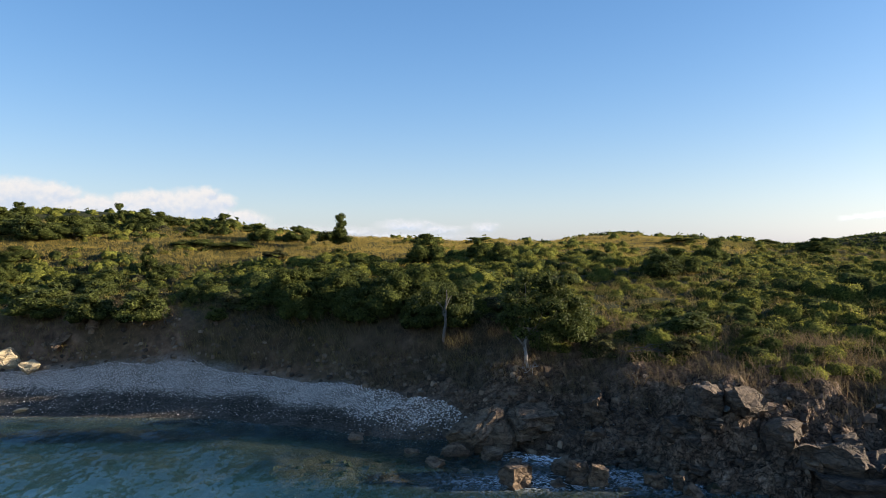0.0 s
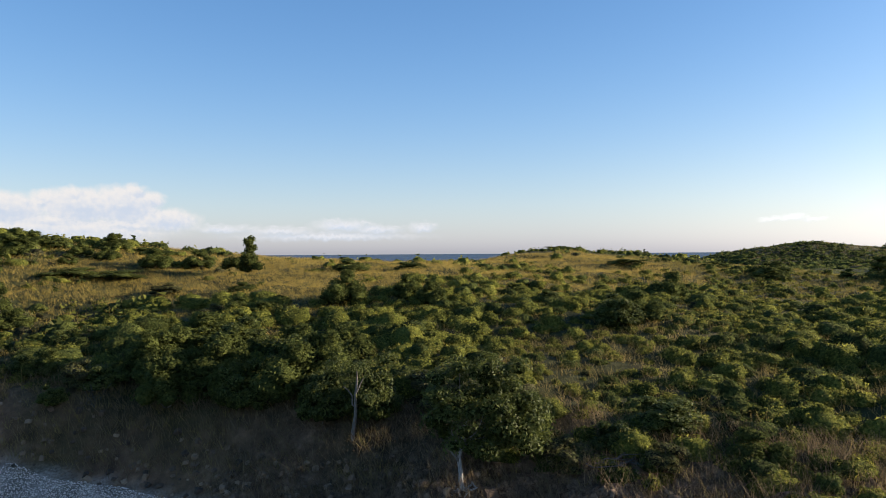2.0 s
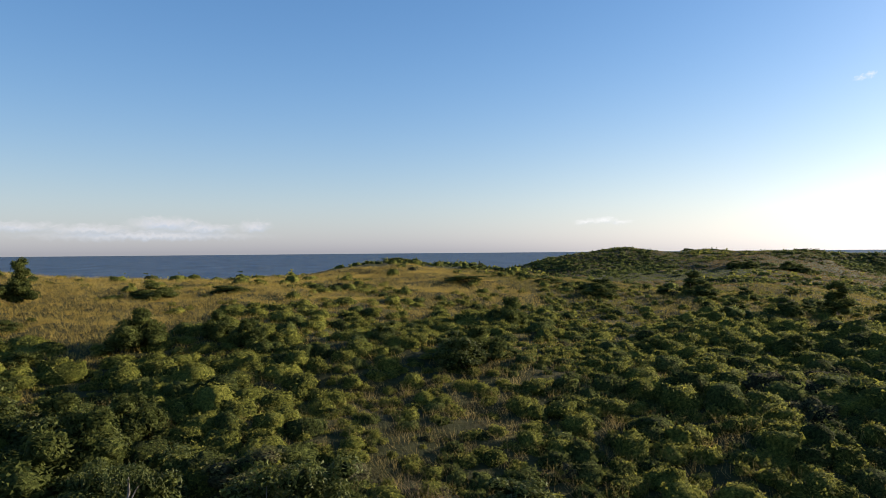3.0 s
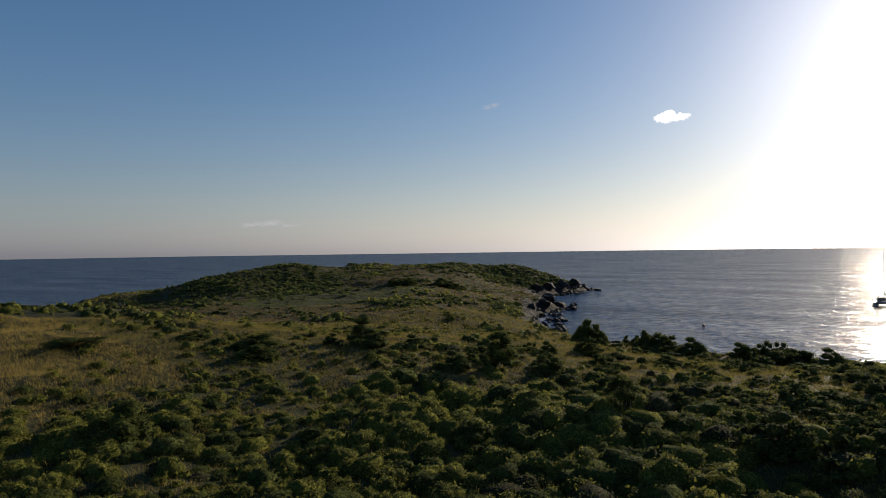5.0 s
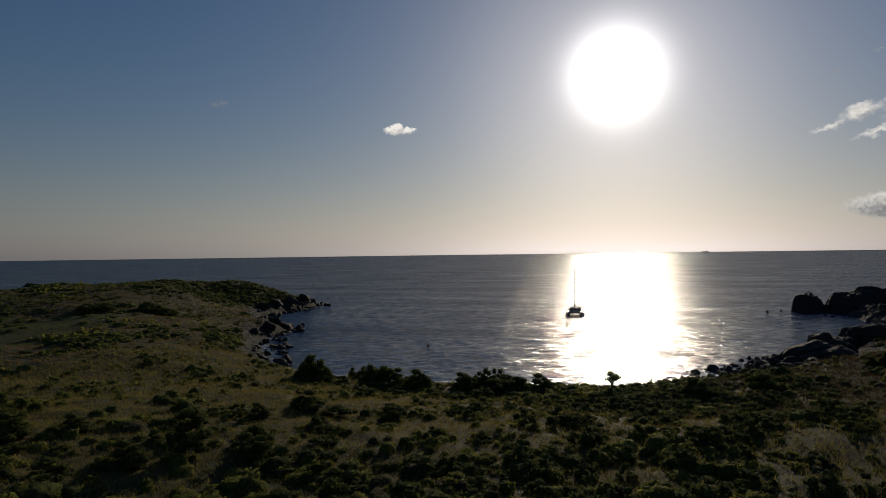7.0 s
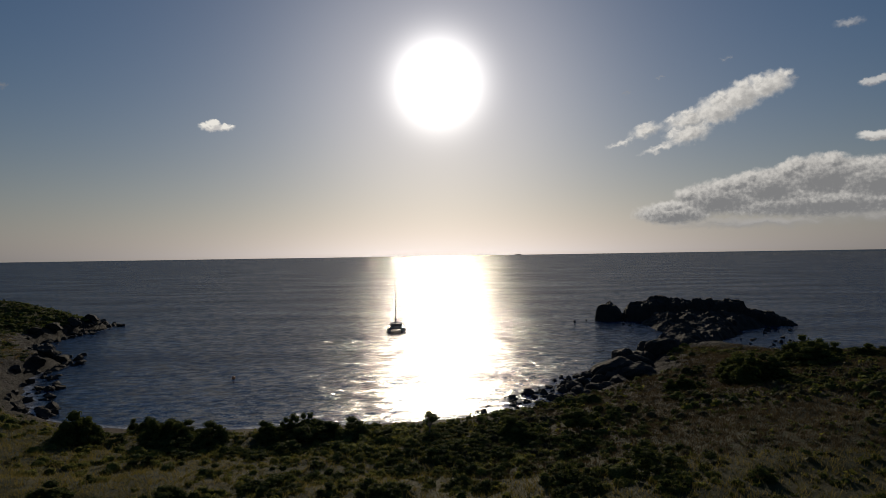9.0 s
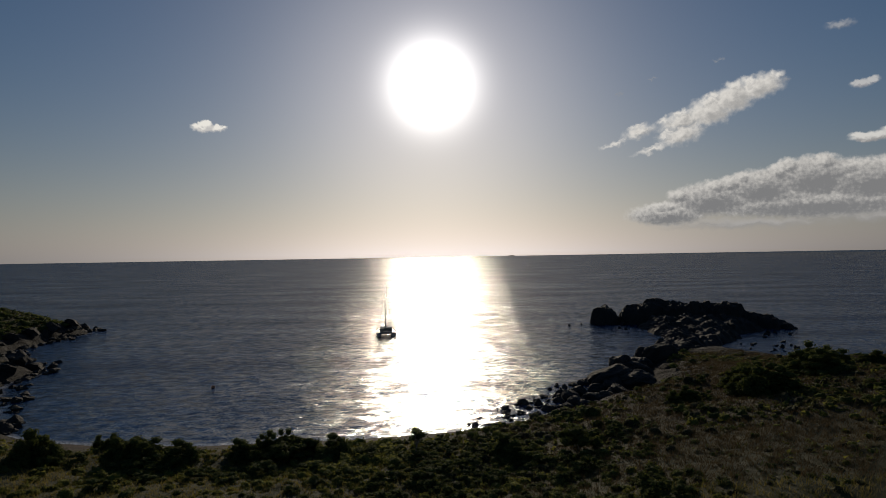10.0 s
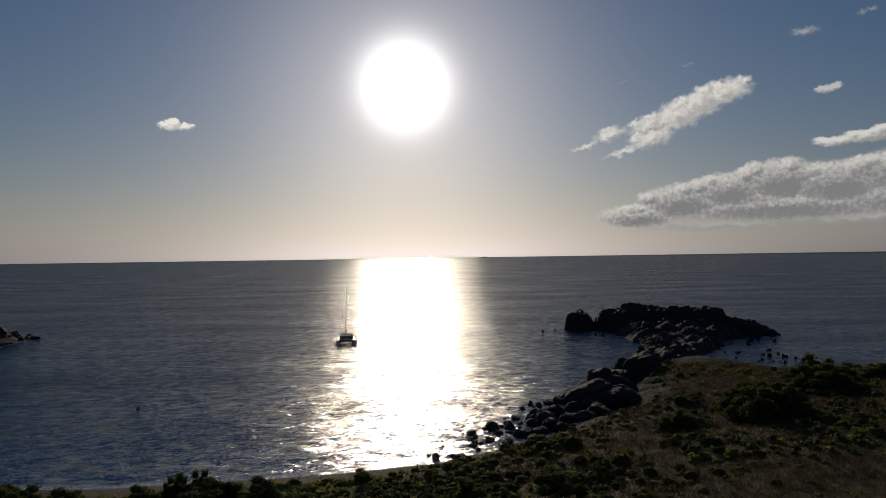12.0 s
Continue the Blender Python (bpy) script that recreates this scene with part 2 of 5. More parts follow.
def fractured(x, y, size, seed):
    """Heights of broken blocks: every cell of a jittered grid lies at its own level and tilt."""
    u, v = (0.8 * x + 0.6 * y) / size, (-0.6 * x + 0.8 * y) / (size * 0.6)
    iu, iv = np.floor(u), np.floor(v)
    best, level = np.full(np.shape(u), 1e9), np.zeros(np.shape(u))
    for a in (-1, 0, 1):
        for b in (-1, 0, 1):
            s = np.sin((iu + a) * 127.1 + (iv + b) * 311.7 + seed) * 43758.5453
            h = s - np.floor(s)
            k = np.sin((iu + a) * 269.5 + (iv + b) * 183.3 + seed) * 43758.5453
            g = k - np.floor(k)
            du, dv = u - (iu + a + h), v - (iv + b + g)
            far = du * du + dv * dv
            level = np.where(far < best, 2 * (h * 7.13 % 1) - 1 + 0.7 * du * (g - 0.3) + 0.5 * dv * (h - 0.5), level)
            best = np.minimum(best, far)
    return level


def height(x, y, rough=True):
    x, y = np.asarray(x, float), np.asarray(y, float)
    d = inland(x, y)
    bay, cove = shore_kind(x, y)
    rocky = np.clip(1 - bay - cove, 0, 1)
    if rough:
        d = d + rocky * (1.6 * fractal(x, y, 13, 3) + 0.7 * fractal(x, y, 3.1, 9, 2)) * np.clip(1 - d / 30, 0, 1)
    e = np.maximum(d, 0)
    bank = rocky * 4.6 * (1 - np.exp(-e / 4.5)) + bay * np.minimum(0.13 * e, 1.3)
    bank = bank + cove * (np.minimum(0.36 * e, 1.95) + 3.1 / (1 + np.exp(-(e - 6.3) * 2.0)))
    rise = 0.0
    for cx, cy, r, h in RISES + HILL + DIPS:
        rise = rise + h * bell(x, y, cx, cy, r)
    z = bank + rise * (1 - np.exp(-e / 30))
    # the knoll under the pale tree
    z = z + 0.9 * bell(x, y, 4.6, 37.2, 4.0, 2.0)
    if rough:
        z = z + np.clip(e / 12, 0, 1) * (0.45 * fractal(x, y, 9, 21) + 0.12 * fractal(x, y, 1.7, 31, 2))
        z = z + rocky * np.clip(e / 2, 0, 1) * np.clip(1.6 - e / 8, 0, 1) * (0.5 * fractal(x, y, 2.6, 41, 3) + 0.9 * (0.45 - np.abs(fractal(x + 0.6 * y, y, 1.9, 45, 3))))
    if rough:
        ledge = bell(x, y, 14, 29, 13, 6.5) * np.clip(1.5 - e / 6, 0, 1) * (d > -4)
        z = z + ledge * (0.4 * fractured(x, y, 1.7, 3.0) + 0.24 * fractured(x, y, 0.7, 8.0))
    deep = np.minimum(d, 0)
    z = z + np.maximum(0.16 * deep, -16) * (1 - 0.3 * cove - 0.45 * bell(x, y, 4, 27, 16, 9))
    if rough:
        z = z + np.where(d < 0, np.clip(-d / 6, 0, 1) * 0.5 * np.maximum(fractal(x, y, 4, 51, 3), -0.4), 0)
        z = np.where(d < -0.9, np.minimum(z, -0.22), z)
    return z
# ---- end of the lie


def mesh_from(name, verts, faces, mats, mat_index=None):
    """A mesh from arrays: verts n x 3, faces m x 3 or m x 4."""
    me = bpy.data.meshes.new(name)
    verts, faces = np.asarray(verts, np.float32), np.asarray(faces, np.int32)
    me.vertices.add(len(verts))
    me.vertices.foreach_set("co", verts.ravel())
    k = faces.shape[1]
    me.loops.add(faces.size)
    me.loops.foreach_set("vertex_index", faces.ravel())
    me.polygons.add(len(faces))
    me.polygons.foreach_set("loop_start", np.arange(0, faces.size, k, dtype=np.int32))
    for m in mats:
        me.materials.append(m)
    if mat_index is not None:
        me.polygons.foreach_set("material_index", np.asarray(mat_index, np.int32))
    me.polygons.foreach_set("use_smooth", np.zeros(len(faces), bool))
    me.update(calc_edges=True)
    return me


def smooth(me):
    me.polygons.foreach_set("use_smooth", np.ones(len(me.polygons), bool))
    return me


def spaced(*stretches):
    """Grid lines: (from, to, step) one after the other."""
    lines = []
    for a, b, step in stretches:
        lines.append(np.arange(a, b - 0.4 * step, step))
    return np.concatenate(lines + [np.array([stretches[-1][1]])])


def sheet(name, xs, ys, z, mats):
    gx, gy = np.meshgrid(xs, ys)
    zz = z(gx, gy)
    nx, ny = len(xs), len(ys)
    i = (np.arange(ny - 1)[:, None] * nx + np.arange(nx - 1)[None]).ravel()
    me = mesh_from(name, np.stack([gx.ravel(), gy.ravel(), zz.ravel()], 1), np.stack([i, i + 1, i + nx + 1, i + nx], 1), mats)
    return smooth(me), gx.ravel(), gy.ravel(), zz.ravel()


def paint(me, name, values):
    a = me.attributes.new(name, "FLOAT", "POINT")
    a.data.foreach_set("value", np.asarray(values, np.float32))


def beach_top(x):
    """Metres from the water to the top of the shingle."""
    return np.interp(x, (-30, -23, -18, -13, -8, -2.5, 0, 1.5), (4.4, 5.2, 5.1, 4.3, 3.9, 2.9, 2.9, 1.5))


def beach_wet(x):
    """Metres from the water to where the dry white rubble begins."""
    return np.interp(x, (-28, -17, -12, -7, -3.7, -0.6), (2.4, 2.4, 2.2, 1.4, 0.9, 1.2))


# ---------------------------------------------------------------- ground and sea
FAR = 4800
xs = spaced((-FAR, -400, 400), (-400, -60, 8), (-60, -12, 0.7), (-12, 3, 0.38), (3, 24, 0.17), (24, 60, 0.8), (60, 230, 1.5), (230, 340, 2.2), (340, 800, 40), (800, FAR, 400))
ys = spaced((-FAR, -400, 400), (-400, -100, 10), (-100, 15, 2.2), (15, 25, 1.0), (25, 36, 0.17), (36, 42, 0.38), (42, 70, 0.7), (70, 240, 1.6), (240, 360, 4), (360, 800, 40), (800, FAR, 400))
me, gx, gy, gz = sheet("ground", xs, ys, height, [GROUND])
bay, cove = shore_kind(gx, gy)
depth_in = inland(gx, gy)
paint(me, "rock", np.clip((1 - bay - cove), 0, 1) * np.clip(1.6 * bell(gx, gy, 208, -22, 26, 22) + 1.7 - depth_in / 5.5 + 0.5 * fractal(gx, gy, 5, 77, 3), 0, 1))
paint(me, "soil", np.clip(np.where(gx < 40, 1.4, 1.2) - depth_in / 7 + 0.4 * fractal(gx, gy, 4, 78, 3), 0, 1) )
paint(me, "shingle", np.clip(cove * 1.4 * np.clip((beach_top(gx) + 0.3 - depth_in) / 0.8, 0, 1), 0, 1))
# share of the low point's ground that takes the shade colour
paint(me, "clump_shade", np.clip(1.3 * bell(gx, gy, 168, -38, 46, 60), 0, 1))
# share of the darker tone, growing from x = 90 to 130
paint(me, "far_dark", np.clip((gx - 90) / 40, 0, 1))
paint(me, "dry", np.clip((depth_in - beach_wet(gx) + 0.4 * fractal(gx, gy, 4, 71, 3)) / 1.0 + 0.3, 0, 1) * (depth_in > 0))
broken = (bell(gx, gy, 13, 29, 14, 8) > 0.25)
quads = np.empty(len(me.loops), np.int32)
me.loops.foreach_get("vertex_index", quads)
me.polygons.foreach_set("use_smooth", ~broken[quads.reshape(-1, 4)[:, 0]])
ground = tagged(new("ground", me), "headland of dry grass, scrub and dark shore rock", "ground", kind="structure")

xs = spaced((-FAR, -300, 300), (-300, -40, 20), (-40, 60, 0.8), (60, 135, 8), (135, 162, 0.7), (162, 340, 2.4), (340, 400, 8), (400, FAR, 300))
ys = spaced((-FAR, -300, 300), (-300, -130, 20), (-130, 0, 2.5), (0, 44, 0.8), (44, 112, 1.2), (112, 200, 2.6), (200, 400, 8), (400, FAR, 300))
me, gx, gy, gz = sheet("sea", xs, ys, lambda x, y: np.zeros_like(x), [WATER])
paint(me, "clear", np.clip(0.92 + height(gx, gy) / 2.2, 0, 0.92) * bell(gx, gy, 5, 28, 60, 40))
paint(me, "shoal", np.clip(1.3 * bell(gx, gy, -5, 25, 70, 34), 0, 1))
shore = inland(gx, gy)
paint(me, "foam", np.clip(1.15 - np.abs(shore + 0.6) / 1.3, 0, 1) * np.where(gx < 3, 0.16, np.where(gx < 60, 0.5, 0.85)) + (0.95 * bell(gx, gy, 5.2, 32.0, 2.0, 1.0) + 1.1 * bell(gx, gy, 4.2, 28.7, 3.8, 1.1) + 0.55 * bell(gx, gy, 10, 27.6, 3.0, 0.7)) * (shore < 2))
sea = tagged(new("sea", me), "dark blue rippled open sea around the headland", "sea", kind="structure")


# ---------------------------------------------------------------- plants
def leaf_material(name, dark, light, gloss=0.75, shine=0.1, through_light=0.38):
    m, n = material(name)
    island = n("NewGeometry").outputs["Random Per Island"]
    own = n("ObjectInfo").outputs["Random"]
    patch = n.noise(n("NewGeometry").outputs["Position"], 0.35, 2)
    k = n.math("ADD", n.math("MULTIPLY", island, 0.55), n.math("ADD", n.math("MULTIPLY", patch, 0.5), n.math("MULTIPLY", own, 0.15)))
    mid = tuple((a + b) / 2 for a, b in zip(dark, light))
    colour = n.ramp(k, (0.15, dark), (0.55, mid), (0.95, light))
    leaf = n("BsdfPrincipled", {"Base Color": colour, "Roughness": gloss, "Specular IOR Level": shine})
    glow = n("BsdfTranslucent", {"Color": colour})
    n("OutputMaterial", {"Surface": n("MixShader", {0: through_light, 1: leaf.outputs[0], 2: glow.outputs[0]}).outputs[0]})
    return m


def bark_material(name, dark, light):
    m, n = material(name)
    where = n("TexCoord").outputs["Object"]
    lines = n.noise(n("Mapping", {"Vector": where, "Scale": (9, 9, 2.0)}).outputs[0], 2.0, 5)
    finish(n, n.ramp(lines, (0.3, dark), (0.7, light)), 0.85, lines, 0.6, 0.03)
    return m


LEAF_TREE = leaf_material("broad_tree_leaf", (0.02, 0.03, 0.008), (0.125, 0.14, 0.034), 0.6, 0.15, 0.3)
LEAF_DARK = leaf_material("dark_shrub_leaf", (0.03, 0.04, 0.012), (0.12, 0.135, 0.036), 0.8, 0.05, 0.5)
LEAF_SCRUB = leaf_material("low_scrub_leaf", (0.055, 0.066, 0.013), (0.26, 0.245, 0.05), 0.7, 0.08, 0.55)
LEAF_GREY = leaf_material("dusty_leaf", (0.045, 0.05, 0.018), (0.15, 0.145, 0.05), 0.7)
GRASS = leaf_material("dry_grass_blade", (0.15, 0.112, 0.028), (0.48, 0.35, 0.095), 0.7, 0.1, 0.42)
BANK_GRASS = leaf_material("bank_grass_blade", (0.09, 0.075, 0.026), (0.36, 0.27, 0.1), 0.8, 0.1, 0.45)
DEAD_GRASS = leaf_material("dead_grass_blade", (0.09, 0.068, 0.04), (0.29, 0.21, 0.12), 0.8, 0.05, 0.35)
MEADOW = leaf_material("brown_headland_grass_blade", (0.075, 0.06, 0.022), (0.24, 0.165, 0.065), 0.7, 0.1, 0.4)
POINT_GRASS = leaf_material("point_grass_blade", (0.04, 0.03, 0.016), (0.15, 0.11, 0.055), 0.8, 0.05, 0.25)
LAWN = leaf_material("green_meadow_grass_blade", (0.055, 0.072, 0.015), (0.13, 0.14, 0.03), 0.7, 0.1, 0.45)
PLAIN_GRASS = leaf_material("plain_grass_blade", (0.075, 0.08, 0.018), (0.29, 0.22, 0.065), 0.7, 0.1, 0.42)
BARK = bark_material("grey_bark", (0.07, 0.06, 0.05), (0.22, 0.19, 0.16))
PALE_BARK = bark_material("bleached_bark", (0.16, 0.15, 0.135), (0.38, 0.36, 0.335))
GREY_BARK = bark_material("dead_wood_bark", (0.035, 0.032, 0.03), (0.14, 0.13, 0.12))


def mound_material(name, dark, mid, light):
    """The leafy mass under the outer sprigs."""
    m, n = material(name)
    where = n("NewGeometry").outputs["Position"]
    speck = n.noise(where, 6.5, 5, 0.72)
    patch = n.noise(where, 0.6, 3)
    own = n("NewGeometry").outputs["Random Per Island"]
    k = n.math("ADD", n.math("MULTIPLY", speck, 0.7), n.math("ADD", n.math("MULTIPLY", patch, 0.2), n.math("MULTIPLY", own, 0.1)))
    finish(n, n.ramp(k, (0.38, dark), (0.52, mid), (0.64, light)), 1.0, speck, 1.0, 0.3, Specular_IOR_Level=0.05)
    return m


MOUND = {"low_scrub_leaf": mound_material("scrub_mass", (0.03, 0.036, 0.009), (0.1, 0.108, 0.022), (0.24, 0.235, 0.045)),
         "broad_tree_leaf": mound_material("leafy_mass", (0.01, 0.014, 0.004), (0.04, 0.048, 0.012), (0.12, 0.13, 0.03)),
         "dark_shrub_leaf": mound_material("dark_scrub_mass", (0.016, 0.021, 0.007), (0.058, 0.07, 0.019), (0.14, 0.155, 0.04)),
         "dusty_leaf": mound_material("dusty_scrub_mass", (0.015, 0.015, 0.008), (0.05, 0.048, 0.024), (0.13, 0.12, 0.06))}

rng = np.random.default_rng(5)


def unit(v):
    return v / np.maximum(np.linalg.norm(v, axis=-1, keepdims=True), 1e-9)


def leaves(centres, outward, size, wild=0.75, small=False):
    """One quad a leaf, turned roughly outward. Returns verts and faces."""
    k = len(centres)
    normal = unit(outward + wild * rng.normal(size=(k, 3)))
    side = unit(np.cross(normal, rng.normal(size=(k, 3))))
    along = np.cross(normal, side)
    s = (np.asarray(size) * rng.uniform(0.6, 1.3, k))[:, None]
    tip, wide = along * s, side * s * 0.42
    bow = normal * s * 0.12
    if small:
        return np.stack([centres - tip * 0.8 - wide, centres - tip * 0.8 + wide * 1.6, centres + tip], 1).reshape(-1, 3), np.arange(3 * k).reshape(-1, 3)
    v = np.stack([centres - tip * 0.8, centres + wide - bow, centres + tip, centres - wide - bow], 1).reshape(-1, 3)
    return v, np.arange(4 * k).reshape(-1, 4)


def merged(pieces):
    """Pieces of (verts, faces) as one."""
    vs, fs, base = [], [], 0
    for v, f in pieces:
        vs.append(v)
        fs.append(f + base)
        base += len(v)
    return np.concatenate(vs), np.concatenate(fs)


def tube(points, radii, sides=6):
    """A tapered limb along points, in quads."""
    points, rings = np.asarray(points, float), []
    for i, p in enumerate(points):
        d = unit(points[min(i + 1, len(points) - 1)] - points[max(i - 1, 0)])
        u = unit(np.cross(d, (0.31, 0.87, 0.2)))
        v = np.cross(d, u)
        a = np.arange(sides) * 2 * math.pi / sides
        rings.append(p + radii[i] * (np.cos(a)[:, None] * u + np.sin(a)[:, None] * v))
    faces = []
    for i in range(len(points) - 1):
        for j in range(sides):
            a, b = i * sides + j, i * sides + (j + 1) % sides
            faces.append((a, b, b + sides, a + sides))
    return np.concatenate(rings), np.array(faces)


def limb(start, end, r0, r1, bend=0.12, steps=5):
    start, end = np.asarray(start, float), np.asarray(end, float)
    t = np.linspace(0, 1, steps)[:, None]
    p = start + (end - start) * t
    p[1:-1] += rng.normal(size=(steps - 2, 3)) * bend * np.linalg.norm(end - start) * 0.5
    return tube(p, r0 + (r1 - r0) * t[:, 0])


def part(name, verts, faces, mat, parent, label=""):
    me = mesh_from(name, verts, faces, [mat])
    ob = new(name, smooth(me) if name in ("trunk", "branchwork", "root_mass", "mast") else me)
    ob.parent = parent
    return tagged(ob, label)


def lobes_of(shape, count):
    """Centres and radii of the leaf masses in a crown of unit width and height."""
    out = []
    for i in range(count):
        a, k = rng.uniform(0, 2 * math.pi), math.sqrt(rng.uniform(0, 1))
        if shape == "dome":
            z = 0.1 + rng.uniform(0.0, 0.74) * (1.0 - 0.62 * k * k)
            out.append((0.37 * k * math.cos(a), 0.37 * k * math.sin(a), z, rng.uniform(0.13, 0.22)))
        elif shape == "upright":
            z = rng.uniform(0.12, 0.9)
            w = 0.38 * (1.1 - 0.8 * z)
            out.append((w * k * math.cos(a), w * k * math.sin(a), z, rng.uniform(0.1, 0.17)))
        else:
            z = rng.uniform(0.1, 0.55) + 0.25 * (1 - k)
            out.append((0.42 * k * math.cos(a), 0.42 * k * math.sin(a), z, rng.uniform(0.13, 0.2)))
    if shape == "dome":
        for i in range(8):
            a = i * math.pi / 4 + rng.normal() * 0.2
            out.append((0.34 * math.cos(a), 0.34 * math.sin(a), rng.uniform(0.08, 0.26), 0.16))
    return np.array(out)


GOLD = (1 + 5 ** 0.5) / 2
ICO_V = unit(np.array([(0, a, b * GOLD) for a in (-1, 1) for b in (-1, 1)] + [(a, b * GOLD, 0) for a in (-1, 1) for b in (-1, 1)] + [(a * GOLD, 0, b) for a in (-1, 1) for b in (-1, 1)], float))
ICO_F = np.array([(i, j, k) for i in range(12) for j in range(i + 1, 12) for k in range(j + 1, 12)
                  if max(np.linalg.norm(ICO_V[i] - ICO_V[j]), np.linalg.norm(ICO_V[j] - ICO_V[k]), np.linalg.norm(ICO_V[i] - ICO_V[k])) < 1.1])
ICO_F = np.array([f if np.dot(np.cross(ICO_V[f[1]] - ICO_V[f[0]], ICO_V[f[2]] - ICO_V[f[0]]), ICO_V[f[0]]) > 0 else f[[0, 2, 1]] for f in ICO_F])


def crown(lobes, per_lobe, leaf, heart=0.0):
    """Leaves round every lobe; with a heart, a lumpy leaf mass in each lobe. Returns verts, faces and, with a heart, the count of leaf faces."""
    pieces, hearts = [], []
    for x, y, z, r in lobes:
        d = unit(rng.normal(size=(per_lobe, 3)))
        d[:, 2] = np.where(d[:, 2] < -0.35, -d[:, 2], d[:, 2])
        c = np.array((x, y, z)) + d * r * rng.uniform(0.72, 1.12, (per_lobe, 1)) * (1, 1, 0.85)
        pieces.append(leaves(c, d + (0, 0, 0.35), np.full(per_lobe, leaf), small=heart > 0))
        if heart:
            hearts.append((np.array((x, y, z)) + ICO_V * r * heart * rng.uniform(0.75, 1.1, (12, 1)) * (1, 1, 0.85), ICO_F))
    if not heart:
        return merged(pieces)
    return (*merged(pieces + hearts), sum(len(f) for v, f in pieces))


def crown_part(lobes, per_lobe, leaf, mat, parent, heart=0.86):
    """A crown as one mesh under its plant: leaves, and the dense mass within them."""
    v, f, leaf_faces = crown(lobes, per_lobe, leaf, heart)
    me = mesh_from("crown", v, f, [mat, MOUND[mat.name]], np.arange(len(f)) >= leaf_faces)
    me.polygons.foreach_set("use_smooth", np.arange(len(f)) >= leaf_faces)
    ob = new("crown", me)
    ob.parent = parent
    return ob


def shrub(name, label, shape, lobe_count, per_lobe, leaf, mat, bark=BARK, stems=4, far=False):
    """A shrub of unit width and height: stems from the ground and a crown of leaf masses."""
    thing = tagged(new(name), label, "shrub", kind="thing")
    lobes = lobes_of(shape, lobe_count)
    pieces = []
    pick = rng.permutation(len(lobes))[:stems + 3]
    for i in pick:
        x, y, z, r = lobes[i]
        pieces.append(limb((rng.normal() * 0.03, rng.normal() * 0.03, -0.08), (x, y, z), 0.014, 0.004))
    part("trunk", *merged(pieces), bark, thing)
    crown_part(lobes, per_lobe, leaf, mat, thing)
    return thing


def ground_z(x, y):
    return float(height(np.array([x]), np.array([y]))[0])


def put_plant(proto, x, y, wide, tall, sink=0.12, turn=None):
    m = Matrix.Translation((x, y, ground_z(x, y) - sink)) @ Matrix.Rotation(rng.uniform(0, 6.28) if turn is None else turn, 4, "Z") @ Matrix.Diagonal((wide, wide, tall, 1))
    return copy_thing(proto, m)


SHRUBS = {
    "dome": shrub("shrub", "dense dark green rounded shrub among dry grass", "dome", 18, 130, 0.03, LEAF_DARK),
    "leafy": shrub("shrub", "broad-leaved bright green shrub with visible stems", "dome", 20, 130, 0.029, LEAF_TREE),
    "upright": shrub("shrub", "upright dark green shrub with a ragged top", "upright", 20, 120, 0.029, LEAF_DARK),
    "spread": shrub("shrub", "low spreading dark shrub bent by the wind", "spread", 24, 90, 0.03, LEAF_DARK),
    "dusty": shrub("shrub", "dusty grey-green shrub with small leaves", "dome", 18, 110, 0.028, LEAF_GREY),
    "dome_far": shrub("shrub", "dense dark green rounded shrub above the bay", "dome", 15, 60, 0.042, LEAF_DARK, stems=1),
    "spread_far": shrub("shrub", "low dark wind-bent shrub above the bay", "spread", 18, 60, 0.042, LEAF_DARK, stems=1),
}
# shrubs that stand out: kind, x, y, width, height
PLANTED_SLOPE = [("dome", -1.7, 66.0, 4.0, 4.0), ("dome", 3.7, 66.2, 2.8, 2.8), ("dome", 5.8, 64.0, 2.7, 3.0), ("upright", -31.5, 68.3, 3.0, 3.4), ("leafy", -35.8, 56.8, 4.9, 2.6),
                 ("leafy", -29.7, 51.4, 3.3, 1.9), ("leafy", -31.2, 49.4, 4.9, 3.4), ("leafy", -26.4, 48.3, 3.9, 3.2), ("leafy", -22.6, 47.9, 4.0, 3.5), ("leafy", -14.8, 48.5, 2.3, 1.9), ("leafy", -16.8, 47.5, 1.7, 1.4),
                 ("leafy", -7.7, 54.0, 4.4, 3.3), ("dome", -10.3, 46.7, 3.8, 3.6), ("dome", -7.6, 47.4, 4.5, 4.2), ("dome", -3.7, 46.0, 4.7, 4.2), ("leafy", -6.2, 45.7, 2.9, 3.4), ("leafy", -1.5, 43.3, 3.0, 3.6),
                 ("leafy", 0.8, 42.8, 3.0, 3.4), ("dusty", 4.6, 43.4, 4.3, 2.6), ("leafy", 14.8, 39.4, 3.4, 2.1), ("dome", -10.9, 57.7, 4.6, 3.0), ("leafy", -3.6, 49.5, 4.0, 3.2), ("dome", -46.9, 70.3, 4.6, 2.4),
                 ("spread", -32.5, 83.0, 6.4, 1.6), ("spread", -27.5, 83.1, 5.6, 1.4), ("spread", 5.3, 90.6, 4.3, 1.5), ("dome", -2.4, 88.7, 5.0, 2.4), ("dusty", -20.0, 76.0, 3.2, 1.4), ("dome", -12.0, 74.5, 3.4, 1.5),
                 ("dome", 7.6, 39.6, 3.4, 2.8), ("dusty", 9.6, 37.4, 2.6, 1.6), ("leafy", 11.8, 38.2, 2.4, 1.8), ("dome", 17.6, 36.0, 2.8, 1.8), ("dusty", 13.4, 36.2, 2.2, 1.3)]
